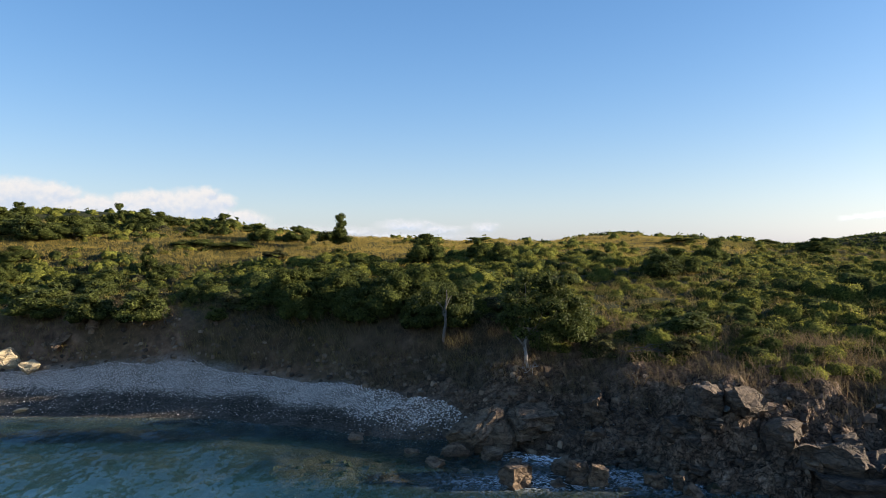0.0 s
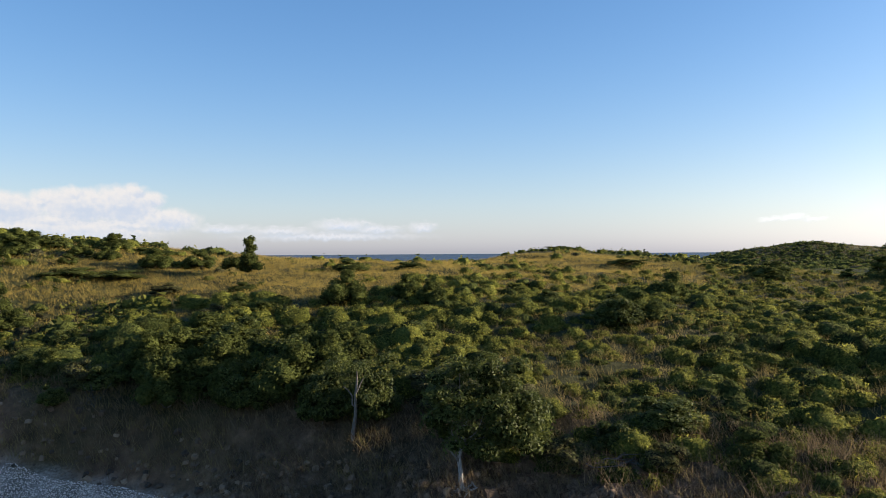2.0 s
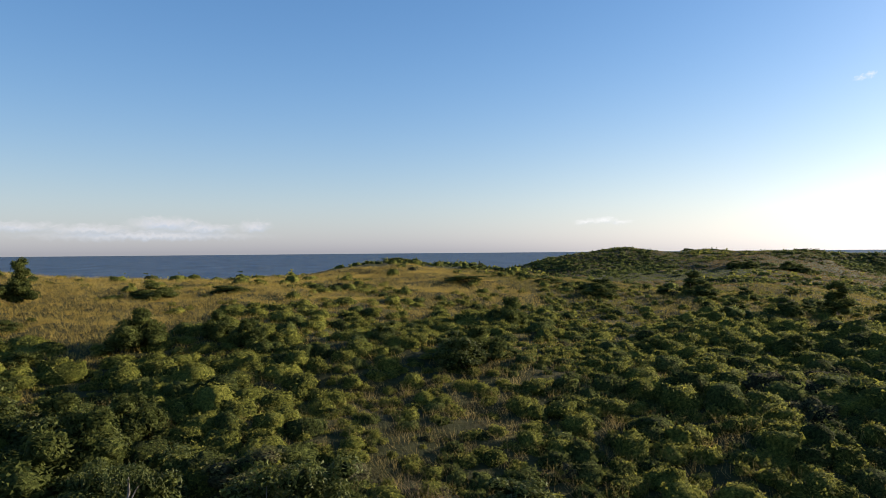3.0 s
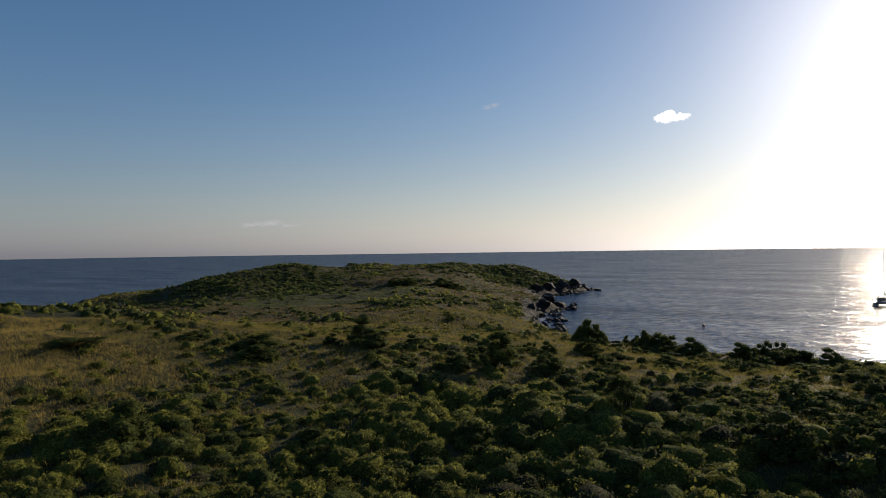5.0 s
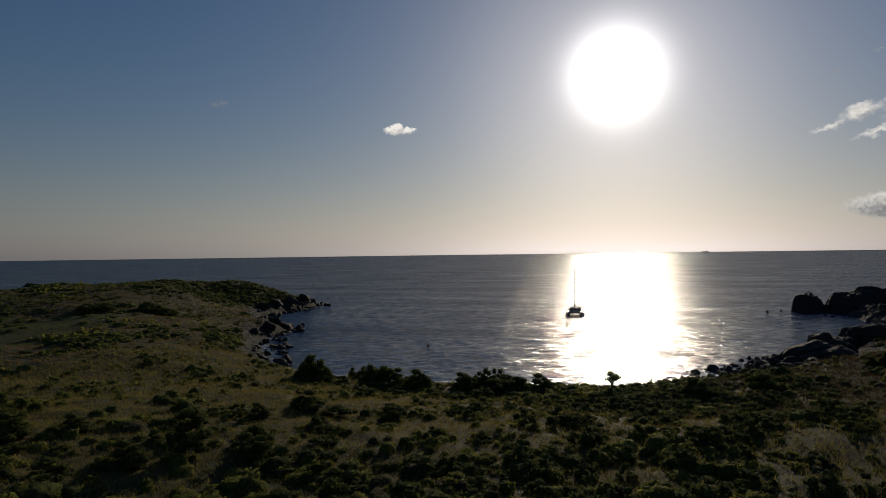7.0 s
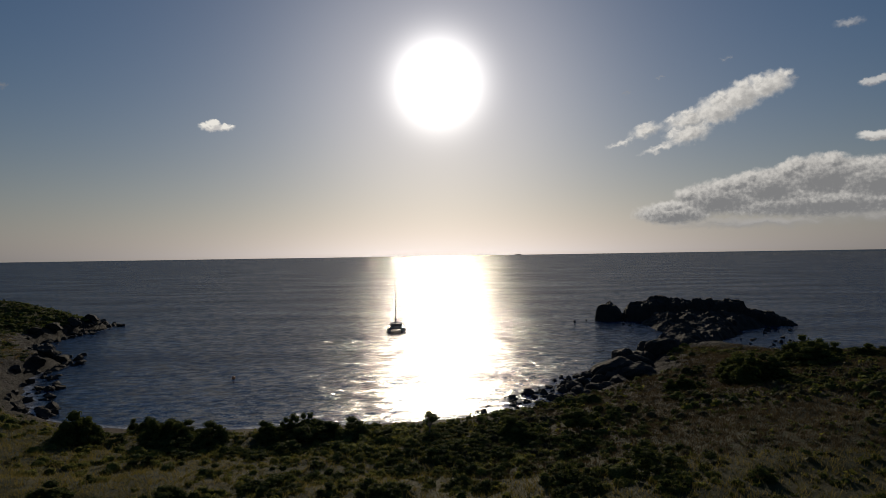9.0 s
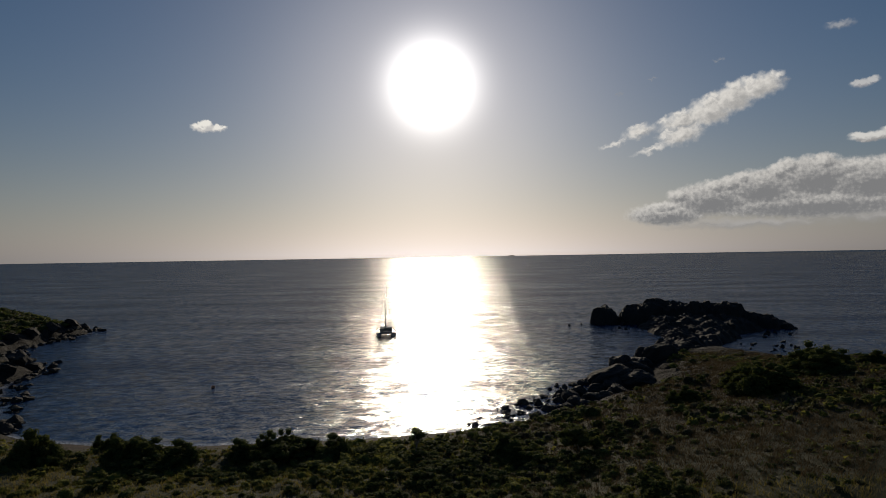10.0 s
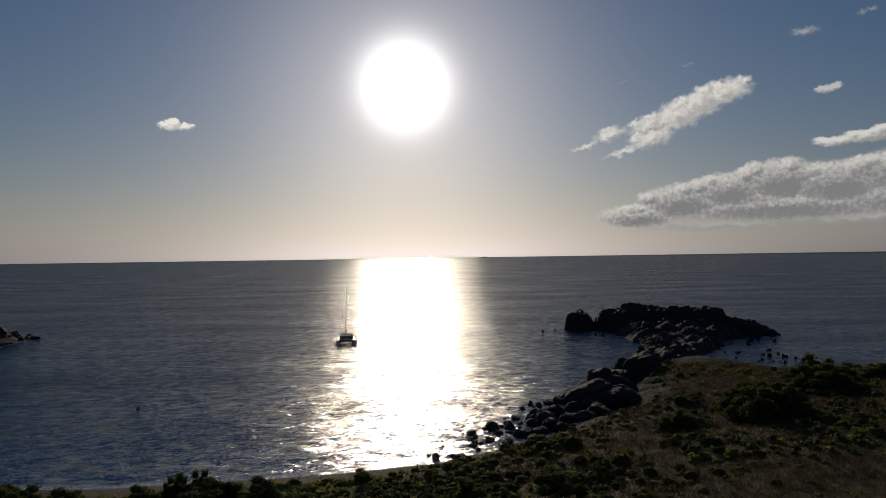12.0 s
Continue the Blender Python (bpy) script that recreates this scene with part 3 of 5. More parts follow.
PLANTED_HILL = [("leafy", -52.6, 79.0, 5.2, 3.4), ("leafy", -49.4, 78.9, 5.9, 4.3), ("dome", -47.5, 80.7, 5.9, 4.0), ("leafy", -46.1, 84.3, 5.2, 2.9), ("upright", -46.1, 90.8, 2.8, 3.4), ("dome", -44.6, 94.9, 4.8, 3.2),
                ("dome", -42.0, 95.2, 4.6, 2.8), ("leafy", -40.2, 96.0, 3.8, 1.9), ("dome", -28.9, 98.2, 5.8, 1.5), ("leafy", -58.0, 84.0, 6.0, 3.0), ("spread", 43.0, 140.0, 6.0, 1.6), ("spread", 38.0, 138.0, 6.0, 1.4)]
PLANTED_RISE = [("leafy", 16.2, 64.4, 2.4, 1.9), ("leafy", 19.6, 57.4, 3.9, 3.3), ("dome", 21.6, 58.2, 3.8, 3.1), ("dome", 29.6, 70.6, 4.0, 4.0), ("spread", 38.0, 102.1, 6.1, 1.3), ("dome", 50.6, 86.7, 4.8, 2.2),
                ("dome", 37.7, 60.2, 2.7, 1.4), ("dome", 52.4, 89.8, 5.4, 2.4), ("dome", 49.4, 98.5, 4.4, 1.4)]
PLANTED_PLAIN = [("dome", 64.3, 83.7, 4.8, 2.6), ("upright", 67.1, 87.7, 5.4, 3.2), ("dome", 64.5, 70.8, 4.3, 2.6), ("upright", 68.7, 67.6, 5.6, 4.3), ("upright", 58.9, 48.5, 4.2, 3.7), ("dome", 68.7, 80.9, 4.2, 2.0),
                 ("dome", 63.2, 89.1, 2.9, 1.8), ("dome", 63.4, 41.3, 2.4, 1.7), ("dome", 70.8, 62.0, 3.1, 2.1), ("dome", 59.6, 37.2, 4.9, 3.5), ("dome", 72.4, 46.9, 4.0, 1.7), ("dome", 96.3, 59.6, 4.1, 1.9),
                 ("dome", 92.8, 58.5, 3.6, 2.1), ("dome", 92.5, 69.2, 4.5, 2.7), ("dome", 83.4, 70.4, 2.8, 2.1), ("spread", 91.6, 64.6, 4.4, 1.6), ("dome", 70.9, 91.3, 3.7, 2.1), ("dome", 61.8, 38.4, 3.4, 2.2), ("dome", 71.0, 28.0, 2.5, 1.4)]
PLANTED_SHORE = [("dome", 131.7, 90.0, 9.5, 3.8), ("dome", 129.2, 73.5, 10.0, 4.0), ("dome", 128.2, 67.6, 5.4, 3.4), ("dome", 128.5, 60.0, 7.5,
           3.7), ("dome", 132.4, 46.8, 5.0, 3.1), ("dome", 125.5, 86.5, 8.8, 5.2), ("dome", 126.9, 74.6, 10.3, 4.6), ("spread", 131.1, 54.0,
           6.4, 3.1), ("dome", 112.5, 111.6, 2.3, 1.7), ("dome", 114.5, 93.9, 2.1, 1.5), ("spread", 122.2, 22.8, 9.5, 3.6), ("spread", 122.4,
           13.1, 5.7, 4.0)]
PLANTED_POINT = [("dome", 138.1, 83.3, 7.3, 2.9), ("dome", 134.6, 56.1, 7.8, 4.1), ("spread", 133.5, 51.9, 5.5, 3.1), ("spread", 145.9, -22.0,
           14.2, 6.4), ("spread", 173.2, -46.2, 13.3, 5.6), ("spread", 173.5, -59.6, 10.3, 4.2), ("spread", 146.4, -8.7, 7.4, 3.3),
           ("spread", 199.5, 241.6, 5.5, 2.3), ("spread", 182.9, 171.8, 15.6, 3.7), ("spread", 170.3, 182.4, 11.6, 3.2), ("spread", 149.1,
           -20.7, 12.3, 6.5), ("spread", 160.9, -39.0, 14.5, 6.0)]
# ---- planted above
for kind, x, y, wide, tall in PLANTED_SLOPE + PLANTED_HILL + PLANTED_RISE + PLANTED_PLAIN + PLANTED_SHORE + PLANTED_POINT:
    if x > 58:
        kind = kind if kind == "upright" else "spread_far" if kind == "spread" else "dome_far"
    if 118 < x < 142 and y > 25:
        tall *= 1.1
    if wide < 6.5:
        tagged(put_plant(SHRUBS[kind], x, y, wide, tall), group="shrubs on the headland")
        continue
    for j in range(6):
        a, k = rng.uniform(0, 6.28), rng.uniform(0.1, 0.33) * wide
        tagged(put_plant(SHRUBS["dome_far" if x > 58 else "dome"], x + k * math.cos(a), y + k * math.sin(a), wide * rng.uniform(0.36, 0.52), tall * rng.uniform(0.65, 1.0) * (1.15 - k / wide)), group="shrubs on the headland")
# thickets: kind, centre, spread, count, width, height
THICKETS = [("leafy", -34, 58, 9, 5, 9, 2.8, 2.4), ("dome", -32, 60, 12, 5, 12, 3.0, 2.4), ("leafy", -14, 53, 7, 3, 5, 2.6, 2.2), ("dusty", -20, 52, 14, 3, 12, 2.2, 1.5),
            ("dome", -8, 50, 6, 3, 12, 3.6, 3.2), ("leafy", -6, 47.5, 6, 2, 7, 2.8, 2.8), ("dome", -40, 92, 12, 8, 16, 3.2, 2.4),
            ("dome", 128, 60, 5, 16, 20, 4.0, 2.2), ("spread", 120, 62, 9, 18, 18, 3.2, 1.6), ("spread", 124, 30, 10, 10, 16, 3.4, 1.8),
            ("spread", 105, 40, 12, 16, 22, 2.6, 1.4), ("dome", 90, 28, 26, 17, 80, 2.8, 1.9), ("dome", 68, 32, 12, 14, 30, 2.6, 1.8), ("dome", 116, 20, 14, 14, 36, 3.0, 1.9), ("dome", 75, 62, 14, 14, 18, 2.8, 1.9), ("dome", 152, -30, 18, 16, 24, 2.8, 1.8)]
far_clumps = []
for kind, cx, cy, sx, sy, count, wide, tall in THICKETS:
    for i in range(count):
        x, y = cx + rng.normal() * sx * 0.7, cy + rng.normal() * sy * 0.7
        if inland(np.array([x]), np.array([y]))[0] > 7:
            k = rng.uniform(0.7, 1.25)
            high = tall * k * rng.uniform(0.85, 1.15)
            if x < 58:
                tagged(put_plant(SHRUBS[kind], x, y, wide * k, high), group="shrubs on the headland")
            else:
                far_clumps.append((x, y, wide * k, high))
pieces, masses = [], []
for x, y, wide, tall in far_clumps:
    v, f, leaf_faces = crown(lobes_of("dome", 7), 22, 0.055, 0.88)
    pieces.append((v * (wide, wide, tall) + (x, y, ground_z(x, y) - 0.12), f))
    masses.append(np.arange(len(f)) >= leaf_faces)
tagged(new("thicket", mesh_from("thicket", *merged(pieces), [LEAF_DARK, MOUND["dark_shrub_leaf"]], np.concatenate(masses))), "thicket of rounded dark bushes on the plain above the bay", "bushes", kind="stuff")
for proto in SHRUBS.values():
    x, y = rng.uniform(-20, 0), rng.uniform(60, 66)
    proto.matrix_basis = Matrix.Translation((x, y, ground_z(x, y) - 0.15)) @ Matrix.Diagonal((2.2, 2.2, 1.6, 1))
    tagged(proto, group="shrubs on the headland")


def scattered(x0, x1, y0, y1, cell):
    """Jittered grid of places."""
    gx, gy = np.meshgrid(np.arange(x0, x1, cell), np.arange(y0, y1, cell))
    return gx.ravel() + rng.uniform(-0.5, 0.5, gx.size) * cell, gy.ravel() + rng.uniform(-0.5, 0.5, gx.size) * cell


def scrub_share(x, y):
    """How much of the ground low scrub covers, 0 to 1."""
    k = 0.3 + 1.1 * bell(x, y, 36, 50, 34, 26) + 0.45 * bell(x, y, 16, 47, 18, 12) + 1.5 * bell(x, y, 128, 224, 36, 24) + 1.2 * bell(x, y, 268, 196, 36, 18) - 0.8 * bell(x, y, 140, 176, 26, 15) - 0.5 * bell(x, y, 195, 194, 36, 18) + 0.5 * bell(x, y, -20, 56, 30, 14) + 0.05 * bell(x, y, 70, 55, 40, 25) - 0.15 * bell(x, y, 88, 72, 26, 22) + 0.4 * bell(x, y, 118, 50, 22, 40) + 0.1 * bell(x, y, 150, -30, 40) - 0.3 * bell(x, y, 174, -30, 18) + 0.3 * bell(x, y, 200, 225, 80, 60)
    k = k + 0.15 * bell(x, y, -50, 90, 18) - 0.36 * bell(x, y, -15, 82, 26, 13) - 0.3 * bell(x, y, -24, 75, 20, 11) - 0.4 * bell(x, y, -20, 98, 18, 14) - 0.25 * bell(x, y, 25, 105, 45, 18) - 0.2 * bell(x, y, 120, 115, 30)
    k = np.clip(k + 0.42 * fractal(x, y, 11, 61, 3), 0.03, 0.95)
    return k * np.where((x > 58) & (x < 122) & (y > 45), 0.62, 1.0)


def scrub(name, label, x, y, radius, tall, count, leaf, mat):
    """Cushions of small leaves over a dense lumpy mass, in one mesh."""
    z = height(x, y)
    k = len(x)
    stretch = np.stack([radius * rng.uniform(0.85, 1.3, k), radius * rng.uniform(0.8, 1.15, k), tall], 1)
    # the mass: a dome of three rings with a bulging, wind-clipped outline
    sides = 9
    a = np.arange(sides) * 2 * math.pi / sides
    ring = np.stack([np.cos(a), np.sin(a), np.zeros(sides)], 1)
    dome = np.concatenate([ring * (0.98, 0.98, 1), ring * (1.02, 1.02, 1) + (0, 0, 0.36), ring * (0.7, 0.7, 1) + (0, 0, 0.8), [[0, 0, 0.97]]])
    lump = rng.uniform(0.66, 1.12, (k, len(dome), 1))
    foot = np.stack([x, y, z - 0.15], 1)
    core = foot[:, None] + dome[None] * lump * stretch[:, None]
    quad = [(r * sides + j, r * sides + (j + 1) % sides, (r + 1) * sides + (j + 1) % sides, (r + 1) * sides + j) for r in range(2) for j in range(sides)]
    quad = [t for q in quad for t in ((q[0], q[1], q[2]), (q[0], q[2], q[3]))] + [(2 * sides + j, 2 * sides + (j + 1) % sides, 3 * sides) for j in range(sides)]
    quad = np.array(quad)
    core_f = (np.arange(k)[:, None, None] * len(dome) + quad[None]).reshape(-1, 3)
    # sprigs all over the mass, a little proud of it
    idx = np.repeat(np.arange(k), count)
    tri = quad[rng.integers(0, len(quad), k * count)]
    w = rng.dirichlet((1, 1, 1), k * count)
    on = (core[idx[:, None], tri] * w[..., None]).sum(1)
    out = unit((on - foot[idx]) / stretch[idx] + (0, 0, 0.15))
    v, f = leaves(on + out * leaf * rng.uniform(-0.3, 1.5, (k * count, 1)), out + (0, 0, 0.35), leaf * (0.55 + 0.6 * radius[idx]) * rng.uniform(0.6, 1.5, k * count), 0.8, True)
    core = foot[:, None] + (core - foot[:, None]) * 0.94
    vv, ff = merged([(v, f), (core.reshape(-1, 3), core_f)])
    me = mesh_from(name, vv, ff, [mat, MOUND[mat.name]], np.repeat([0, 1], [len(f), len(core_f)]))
    me.polygons.foreach_set("use_smooth", np.repeat([False, True], [len(f), len(core_f)]))
    return tagged(new(name, me), label, "scrub", kind="stuff")


def strew(x0, x1, y0, y1, cell, low, high):
    x, y = scattered(x0, x1, y0, y1, cell)
    d = inland(x, y)
    keep = (rng.uniform(0, 1, len(x)) < 0.95 * scrub_share(x, y)) & (d > np.where(x > 60, 5.5, np.where(x > 6, 6.0, 9.8) + 2 * fractal(x, y, 6, 5, 2)))
    x, y = x[keep], y[keep]
    return x, y, (low + (high - low) * rng.uniform(0, 1, len(x)) ** 1.4) * (0.8 + 0.35 * fractal(x, y, 14, 15, 2)) * (1 + 0.42 * bell(x, y, 36, 50, 42, 26))


def inside(x, y, cx, cy, rx, ry):
    return ((x - cx) / rx) ** 2 + ((y - cy) / ry) ** 2 < 1


x, y, r = strew(-60, 210, -85, 140, 1.1, 0.42, 1.3)
near = inside(x, y, 22, 50, 48, 26)
middle = ~near & inside(x, y, 55, 50, 75, 62)
far = ~near & ~middle
kinds = rng.uniform(0, 1, len(x)) + 0.35 * fractal(x, y, 9, 88, 2) + 0.5 * ((x > 95) & (y < 22))
for label, zone, count, leaf in (("low mounded green scrub on the slope above the cove", near, 230, 0.064), ("low green scrub on the grassy plain", middle, 70, 0.11),
                                 ("sparse low scrub on the far plain", far, 9, 0.25)):
    for pick, mat in ((kinds < 0.72, LEAF_SCRUB), ((kinds >= 0.72) & (kinds < 1.12), LEAF_DARK), (kinds >= 1.12, LEAF_GREY)):
        s = zone & pick
        if s.sum() > 3:
            scrub("scrub", label, x[s], y[s], r[s], r[s] * rng.uniform(0.75, 1.25, s.sum()), count, leaf, mat)
# scattered bushes of the far headland
x, y, r = strew(60, 315, 110, 320, 1.9, 0.9, 2.0)
kinds = fractal(x, y, 22, 90, 3) - 2 * bell(x, y, 128, 224, 36, 24) - 2 * bell(x, y, 268, 196, 36, 18)
for pick, mat in ((kinds < 0.35, LEAF_DARK), (kinds >= 0.35, LEAF_SCRUB)):
    scrub("scrub", "low scrub on the far headland", x[pick], y[pick], r[pick], r[pick] * 0.5, 7, 0.34, mat)


def grass(name, label, x, y, tall, blades, width, mat, loose=0.16):
    z = height(x, y)
    k = len(x)
    idx = np.repeat(np.arange(k), blades)
    m = k * blades
    base = np.stack([x, y, z], 1)[idx] + np.stack([rng.normal(size=m) * loose, rng.normal(size=m) * loose, np.full(m, -0.06)], 1)
    lean = np.stack([rng.normal(size=m) * 0.42 - 0.25, rng.normal(size=m) * 0.42, np.ones(m)], 1)
    a = rng.uniform(0, 6.283, m)
    side = np.stack([np.cos(a), np.sin(a), np.zeros(m)], 1) * width
    tip = base + lean * (tall[idx] * rng.uniform(0.6, 1.2, m))[:, None]
    v = np.stack([base - side, base + side, tip], 1).reshape(-1, 3)
    me = mesh_from(name, v, np.arange(3 * m).reshape(-1, 3), [mat])
    return tagged(new(name, me), label, "grass", kind="stuff")


x, y = scattered(-60, 110, 2, 135, 0.5)
d = inland(x, y)
keep = (rng.uniform(0, 1, len(x)) < 0.98 - 0.72 * scrub_share(x, y)) & (d > 5.2) & inside(x, y, 20, 65, 78, 62)
x, y = x[keep], y[keep]
bank = inside(x, y, 2, 42, 46, 16)
grass("grass", "tall dry brown grass on the bank above the cove", x[bank], y[bank], rng.uniform(0.35, 0.95, bank.sum()), 17, 0.010, BANK_GRASS, 0.24)
grass("grass", "tall dry golden grass between the shrubs", x[~bank & (x < 42)], y[~bank & (x < 42)], rng.uniform(0.25, 0.6, (~bank & (x < 42)).sum()), 13, 0.013, GRASS, 0.24)
east = ~bank & (x >= 42)
grass("grass", "olive and brown grass on the plain", x[east], y[east], rng.uniform(0.25, 0.55, east.sum()), 11, 0.02, PLAIN_GRASS, 0.24)
x, y = scattered(-38, 25, 24, 56, 0.34)
foot = np.where(x < 2, beach_top(x) + 1.0, 3.0) + 0.8 * fractal(x, y, 3, 23, 2)
keep = (rng.uniform(0, 1, len(x)) < 0.75 + 0.45 * fractal(x, y, 2.5, 19, 2)) & (inland(x, y) > foot) & (inland(x, y) < 11)
x, y = x[keep], y[keep]
grass("grass", "tangled dead grass hanging over the bank", x, y, rng.uniform(0.35, 1.05, len(x)), 11, 0.013, DEAD_GRASS, 0.22)
x, y = scattered(60, 215, -75, 125, 0.72)
keep = (rng.uniform(0, 1, len(x)) < 0.95 - 0.7 * scrub_share(x, y)) & (inland(x, y) > 7) & ~inside(x, y, 20, 65, 78, 62)
x, y = x[keep], y[keep]
point = (x > 100) & (y < 28)
grass("grass", "dry brown grass on the plain above the bay", x[~point], y[~point], rng.uniform(0.3, 0.8, (~point).sum()), 8, 0.035, PLAIN_GRASS, 0.25)
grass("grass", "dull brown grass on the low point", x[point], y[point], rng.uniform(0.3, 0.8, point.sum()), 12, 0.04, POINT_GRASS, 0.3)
x, y = scattered(60, 318, 105, 300, 1.15)
keep = (rng.uniform(0, 1, len(x)) < 0.95 - 0.6 * scrub_share(x, y)) & (inland(x, y) > 6) & ~inside(x, y, 20, 65, 78, 62) & ((y > 125) | (x > 215))
x, y = x[keep], y[keep]
lawn = bell(x, y, 138, 176, 36, 22) + 0.15 * fractal(x, y, 9, 66, 3) > 0.4
grass("grass", "dry brown grass on the far headland", x[~lawn], y[~lawn], rng.uniform(0.15, 0.45, (~lawn).sum()), 6, 0.13, MEADOW, 0.5)
grass("grass", "short green grass in the hollow of the far headland", x[lawn], y[lawn], rng.uniform(0.12, 0.3, lawn.sum()), 7, 0.13, LAWN, 0.5)


# ---------------------------------------------------------------- the trees by the cove
def tree(name, label, base, limbs, lobes, per_lobe, leaf, leaf_mat, bark, heart=0.0):
    """A tree at base: limbs of (start, end, r0, r1), crown lobes of (x, y, z, r), all from the base."""
    thing = tagged(new(name), label, "tree", kind="thing")
    thing.location = base
    part("trunk", *merged([limb(a, b, r0, r1, 0.03, 6) for a, b, r0, r1 in limbs[:2]]), bark, thing)
    part("branchwork", *merged([limb(a, b, r0, r1) for a, b, r0, r1 in limbs[2:]]), BARK, thing)
    if heart:
        crown_part(np.array(lobes), per_lobe, leaf, leaf_mat, thing, heart)
    else:
        part("crown", *crown(np.array(lobes), per_lobe, leaf), leaf_mat, thing)
    return thing


def at_ground(x, y, dz=0.0):
    return (x, y, ground_z(x, y) + dz)


crown_lobes = []
for i in range(60):
    a, k = rng.uniform(0, 2 * math.pi), math.sqrt(rng.uniform(0, 1))
    cx = 1.15 + 2.5 * k * math.cos(a)
    crown_lobes.append((cx, 0.5 + 1.2 * k * math.sin(a), 1.7 + 0.25 * abs(cx - 0.6) * (cx < 0.6) + rng.uniform(0, 1) * (4.0 - 1.9 * k * k), rng.uniform(0.4, 0.75)))
limbs = [((0, 0, -0.4), (-0.12, 0.1, 1.6), 0.13, 0.08), ((-0.12, 0.1, 1.5), (0.25, 0.4, 3.0), 0.09, 0.04), ((-0.05, 0.1, 1.1), (-0.75, 0.2, 1.95), 0.08, 0.03)]
limbs += [((0.0, 0.2, 1.7), (lobe[0] * 0.5, lobe[1] * 0.6, lobe[2] - 0.2), 0.04, 0.01) for lobe in crown_lobes[:12]]
pale_tree = tree("tree", "broad-leaved tree with a bleached white trunk on the bank", (4.8, 36.7, ground_z(4.8, 36.7) - 0.05), limbs, crown_lobes, 200, 0.085, LEAF_TREE, PALE_BARK, 0.6)
roots = []
for i in range(16):
    a = rng.uniform(math.pi, 2 * math.pi) if i < 11 else rng.uniform(0, math.pi)
    end = (math.cos(a) * rng.uniform(0.6, 1.5), math.sin(a) * rng.uniform(0.5, 1.1), -rng.uniform(0.1, 0.6))
    roots.append(limb((rng.normal() * 0.08, -0.05, 0.15), end, 0.05, 0.015, 0.3, 6))
part("root_mass", *merged(roots), PALE_BARK, pale_tree, "bare bleached roots over the bank")

crown_lobes = [(rng.normal() * 1.0, rng.normal() * 0.6 + 0.5, 2.5 + rng.uniform(-1.2, 1.2), rng.uniform(0.4, 0.65)) for i in range(18)]
limbs = [((0, 0, -0.3), (0.1, 0, 1.9), 0.12, 0.08), ((0.1, 0, 1.8), (0.15, 0.05, 3.3), 0.08, 0.03), ((0.08, 0, 1.5), (-0.5, 0.1, 2.5), 0.05, 0.02), ((0.1, 0, 2.1), (0.5, 0.0, 2.9), 0.04, 0.015)]
tree("tree", "small leafy tree with a pale half-bare trunk", (0.05, 41.6, ground_z(0.05, 41.6)), limbs, crown_lobes, 170, 0.075, LEAF_TREE, BARK)

# the tall narrow bush on the skyline over its low wide foot
x, y = -14.3, 86.2
limbs = [((0, 0, -0.3), (0.25, 0, 2.4), 0.12, 0.06), ((0.2, 0, 2.3), (0.45, 0, 3.9), 0.06, 0.03)]
low = [(rng.uniform(-2.1, 1.7), rng.normal() * 0.7, rng.uniform(0.5, 1.9), 0.65) for i in range(20)]
high = [(0.45 + rng.normal() * 0.22, rng.normal() * 0.25, z, 0.55) for z in np.linspace(1.9, 4.0, 9)]
limbs += [((0.1, 0, 0.6), lobe[:3], 0.05, 0.015) for lobe in low[:6]]
tree("tree", "small wind-clipped tree with a narrow upright top", at_ground(x, y), limbs, low + high, 120, 0.13, LEAF_DARK, BARK, 0.85)

# the bare-topped little tree behind the bay beach
x, y = 130.5, 34.6
limbs = [((0, 0, -0.3), (0.1, 0, 2.0), 0.16, 0.1), ((0.1, 0, 1.9), (-0.4, 0.8, 3.6), 0.08, 0.03)]
limbs += [((0.05, 0, 1.6), (rng.normal() * 0.6, rng.normal() * 1.0, rng.uniform(2.4, 3.8)), 0.07, 0.03) for i in range(13)]
lobes = [(*limb_end[1][:3], rng.uniform(0.4, 0.65)) for limb_end in limbs[2:]]
tree("tree", "thin open-branched tree behind the bay beach", at_ground(x, y), limbs, lobes, 70, 0.15, LEAF_DARK, BARK, 0.55)

# a fallen bleached bough and dead twigs on the bank
bough = tagged(new("dead_bough"), "fallen grey dead bough on the bank", "dead wood", kind="thing")
bough.location = at_ground(11.6, 36.4, 0.25)
part("branchwork", *merged([limb((rng.normal() * 0.3 - 0.8, 0, 0), (rng.uniform(-0.8, 1.3), rng.normal() * 0.5, rng.uniform(0, 0.4)), 0.03, 0.01) for i in range(12)]), GREY_BARK, bough)
for x, y in ((10.2, 33.6), (12.6, 32.6), (-14.5, 47.2), (-20.5, 47.6)):
    snag = tagged(new("dead_branch"), "bare dead branch standing on the bank", "dead wood", group="dead branches", kind="thing")
    snag.location = at_ground(x, y, -0.1)
    part("branchwork", *merged([limb((0, 0, 0), (rng.normal() * 0.5, rng.normal() * 0.3, rng.uniform(0.6, 1.4)), 0.02, 0.006, 0.25) for i in range(6)]), GREY_BARK, snag)


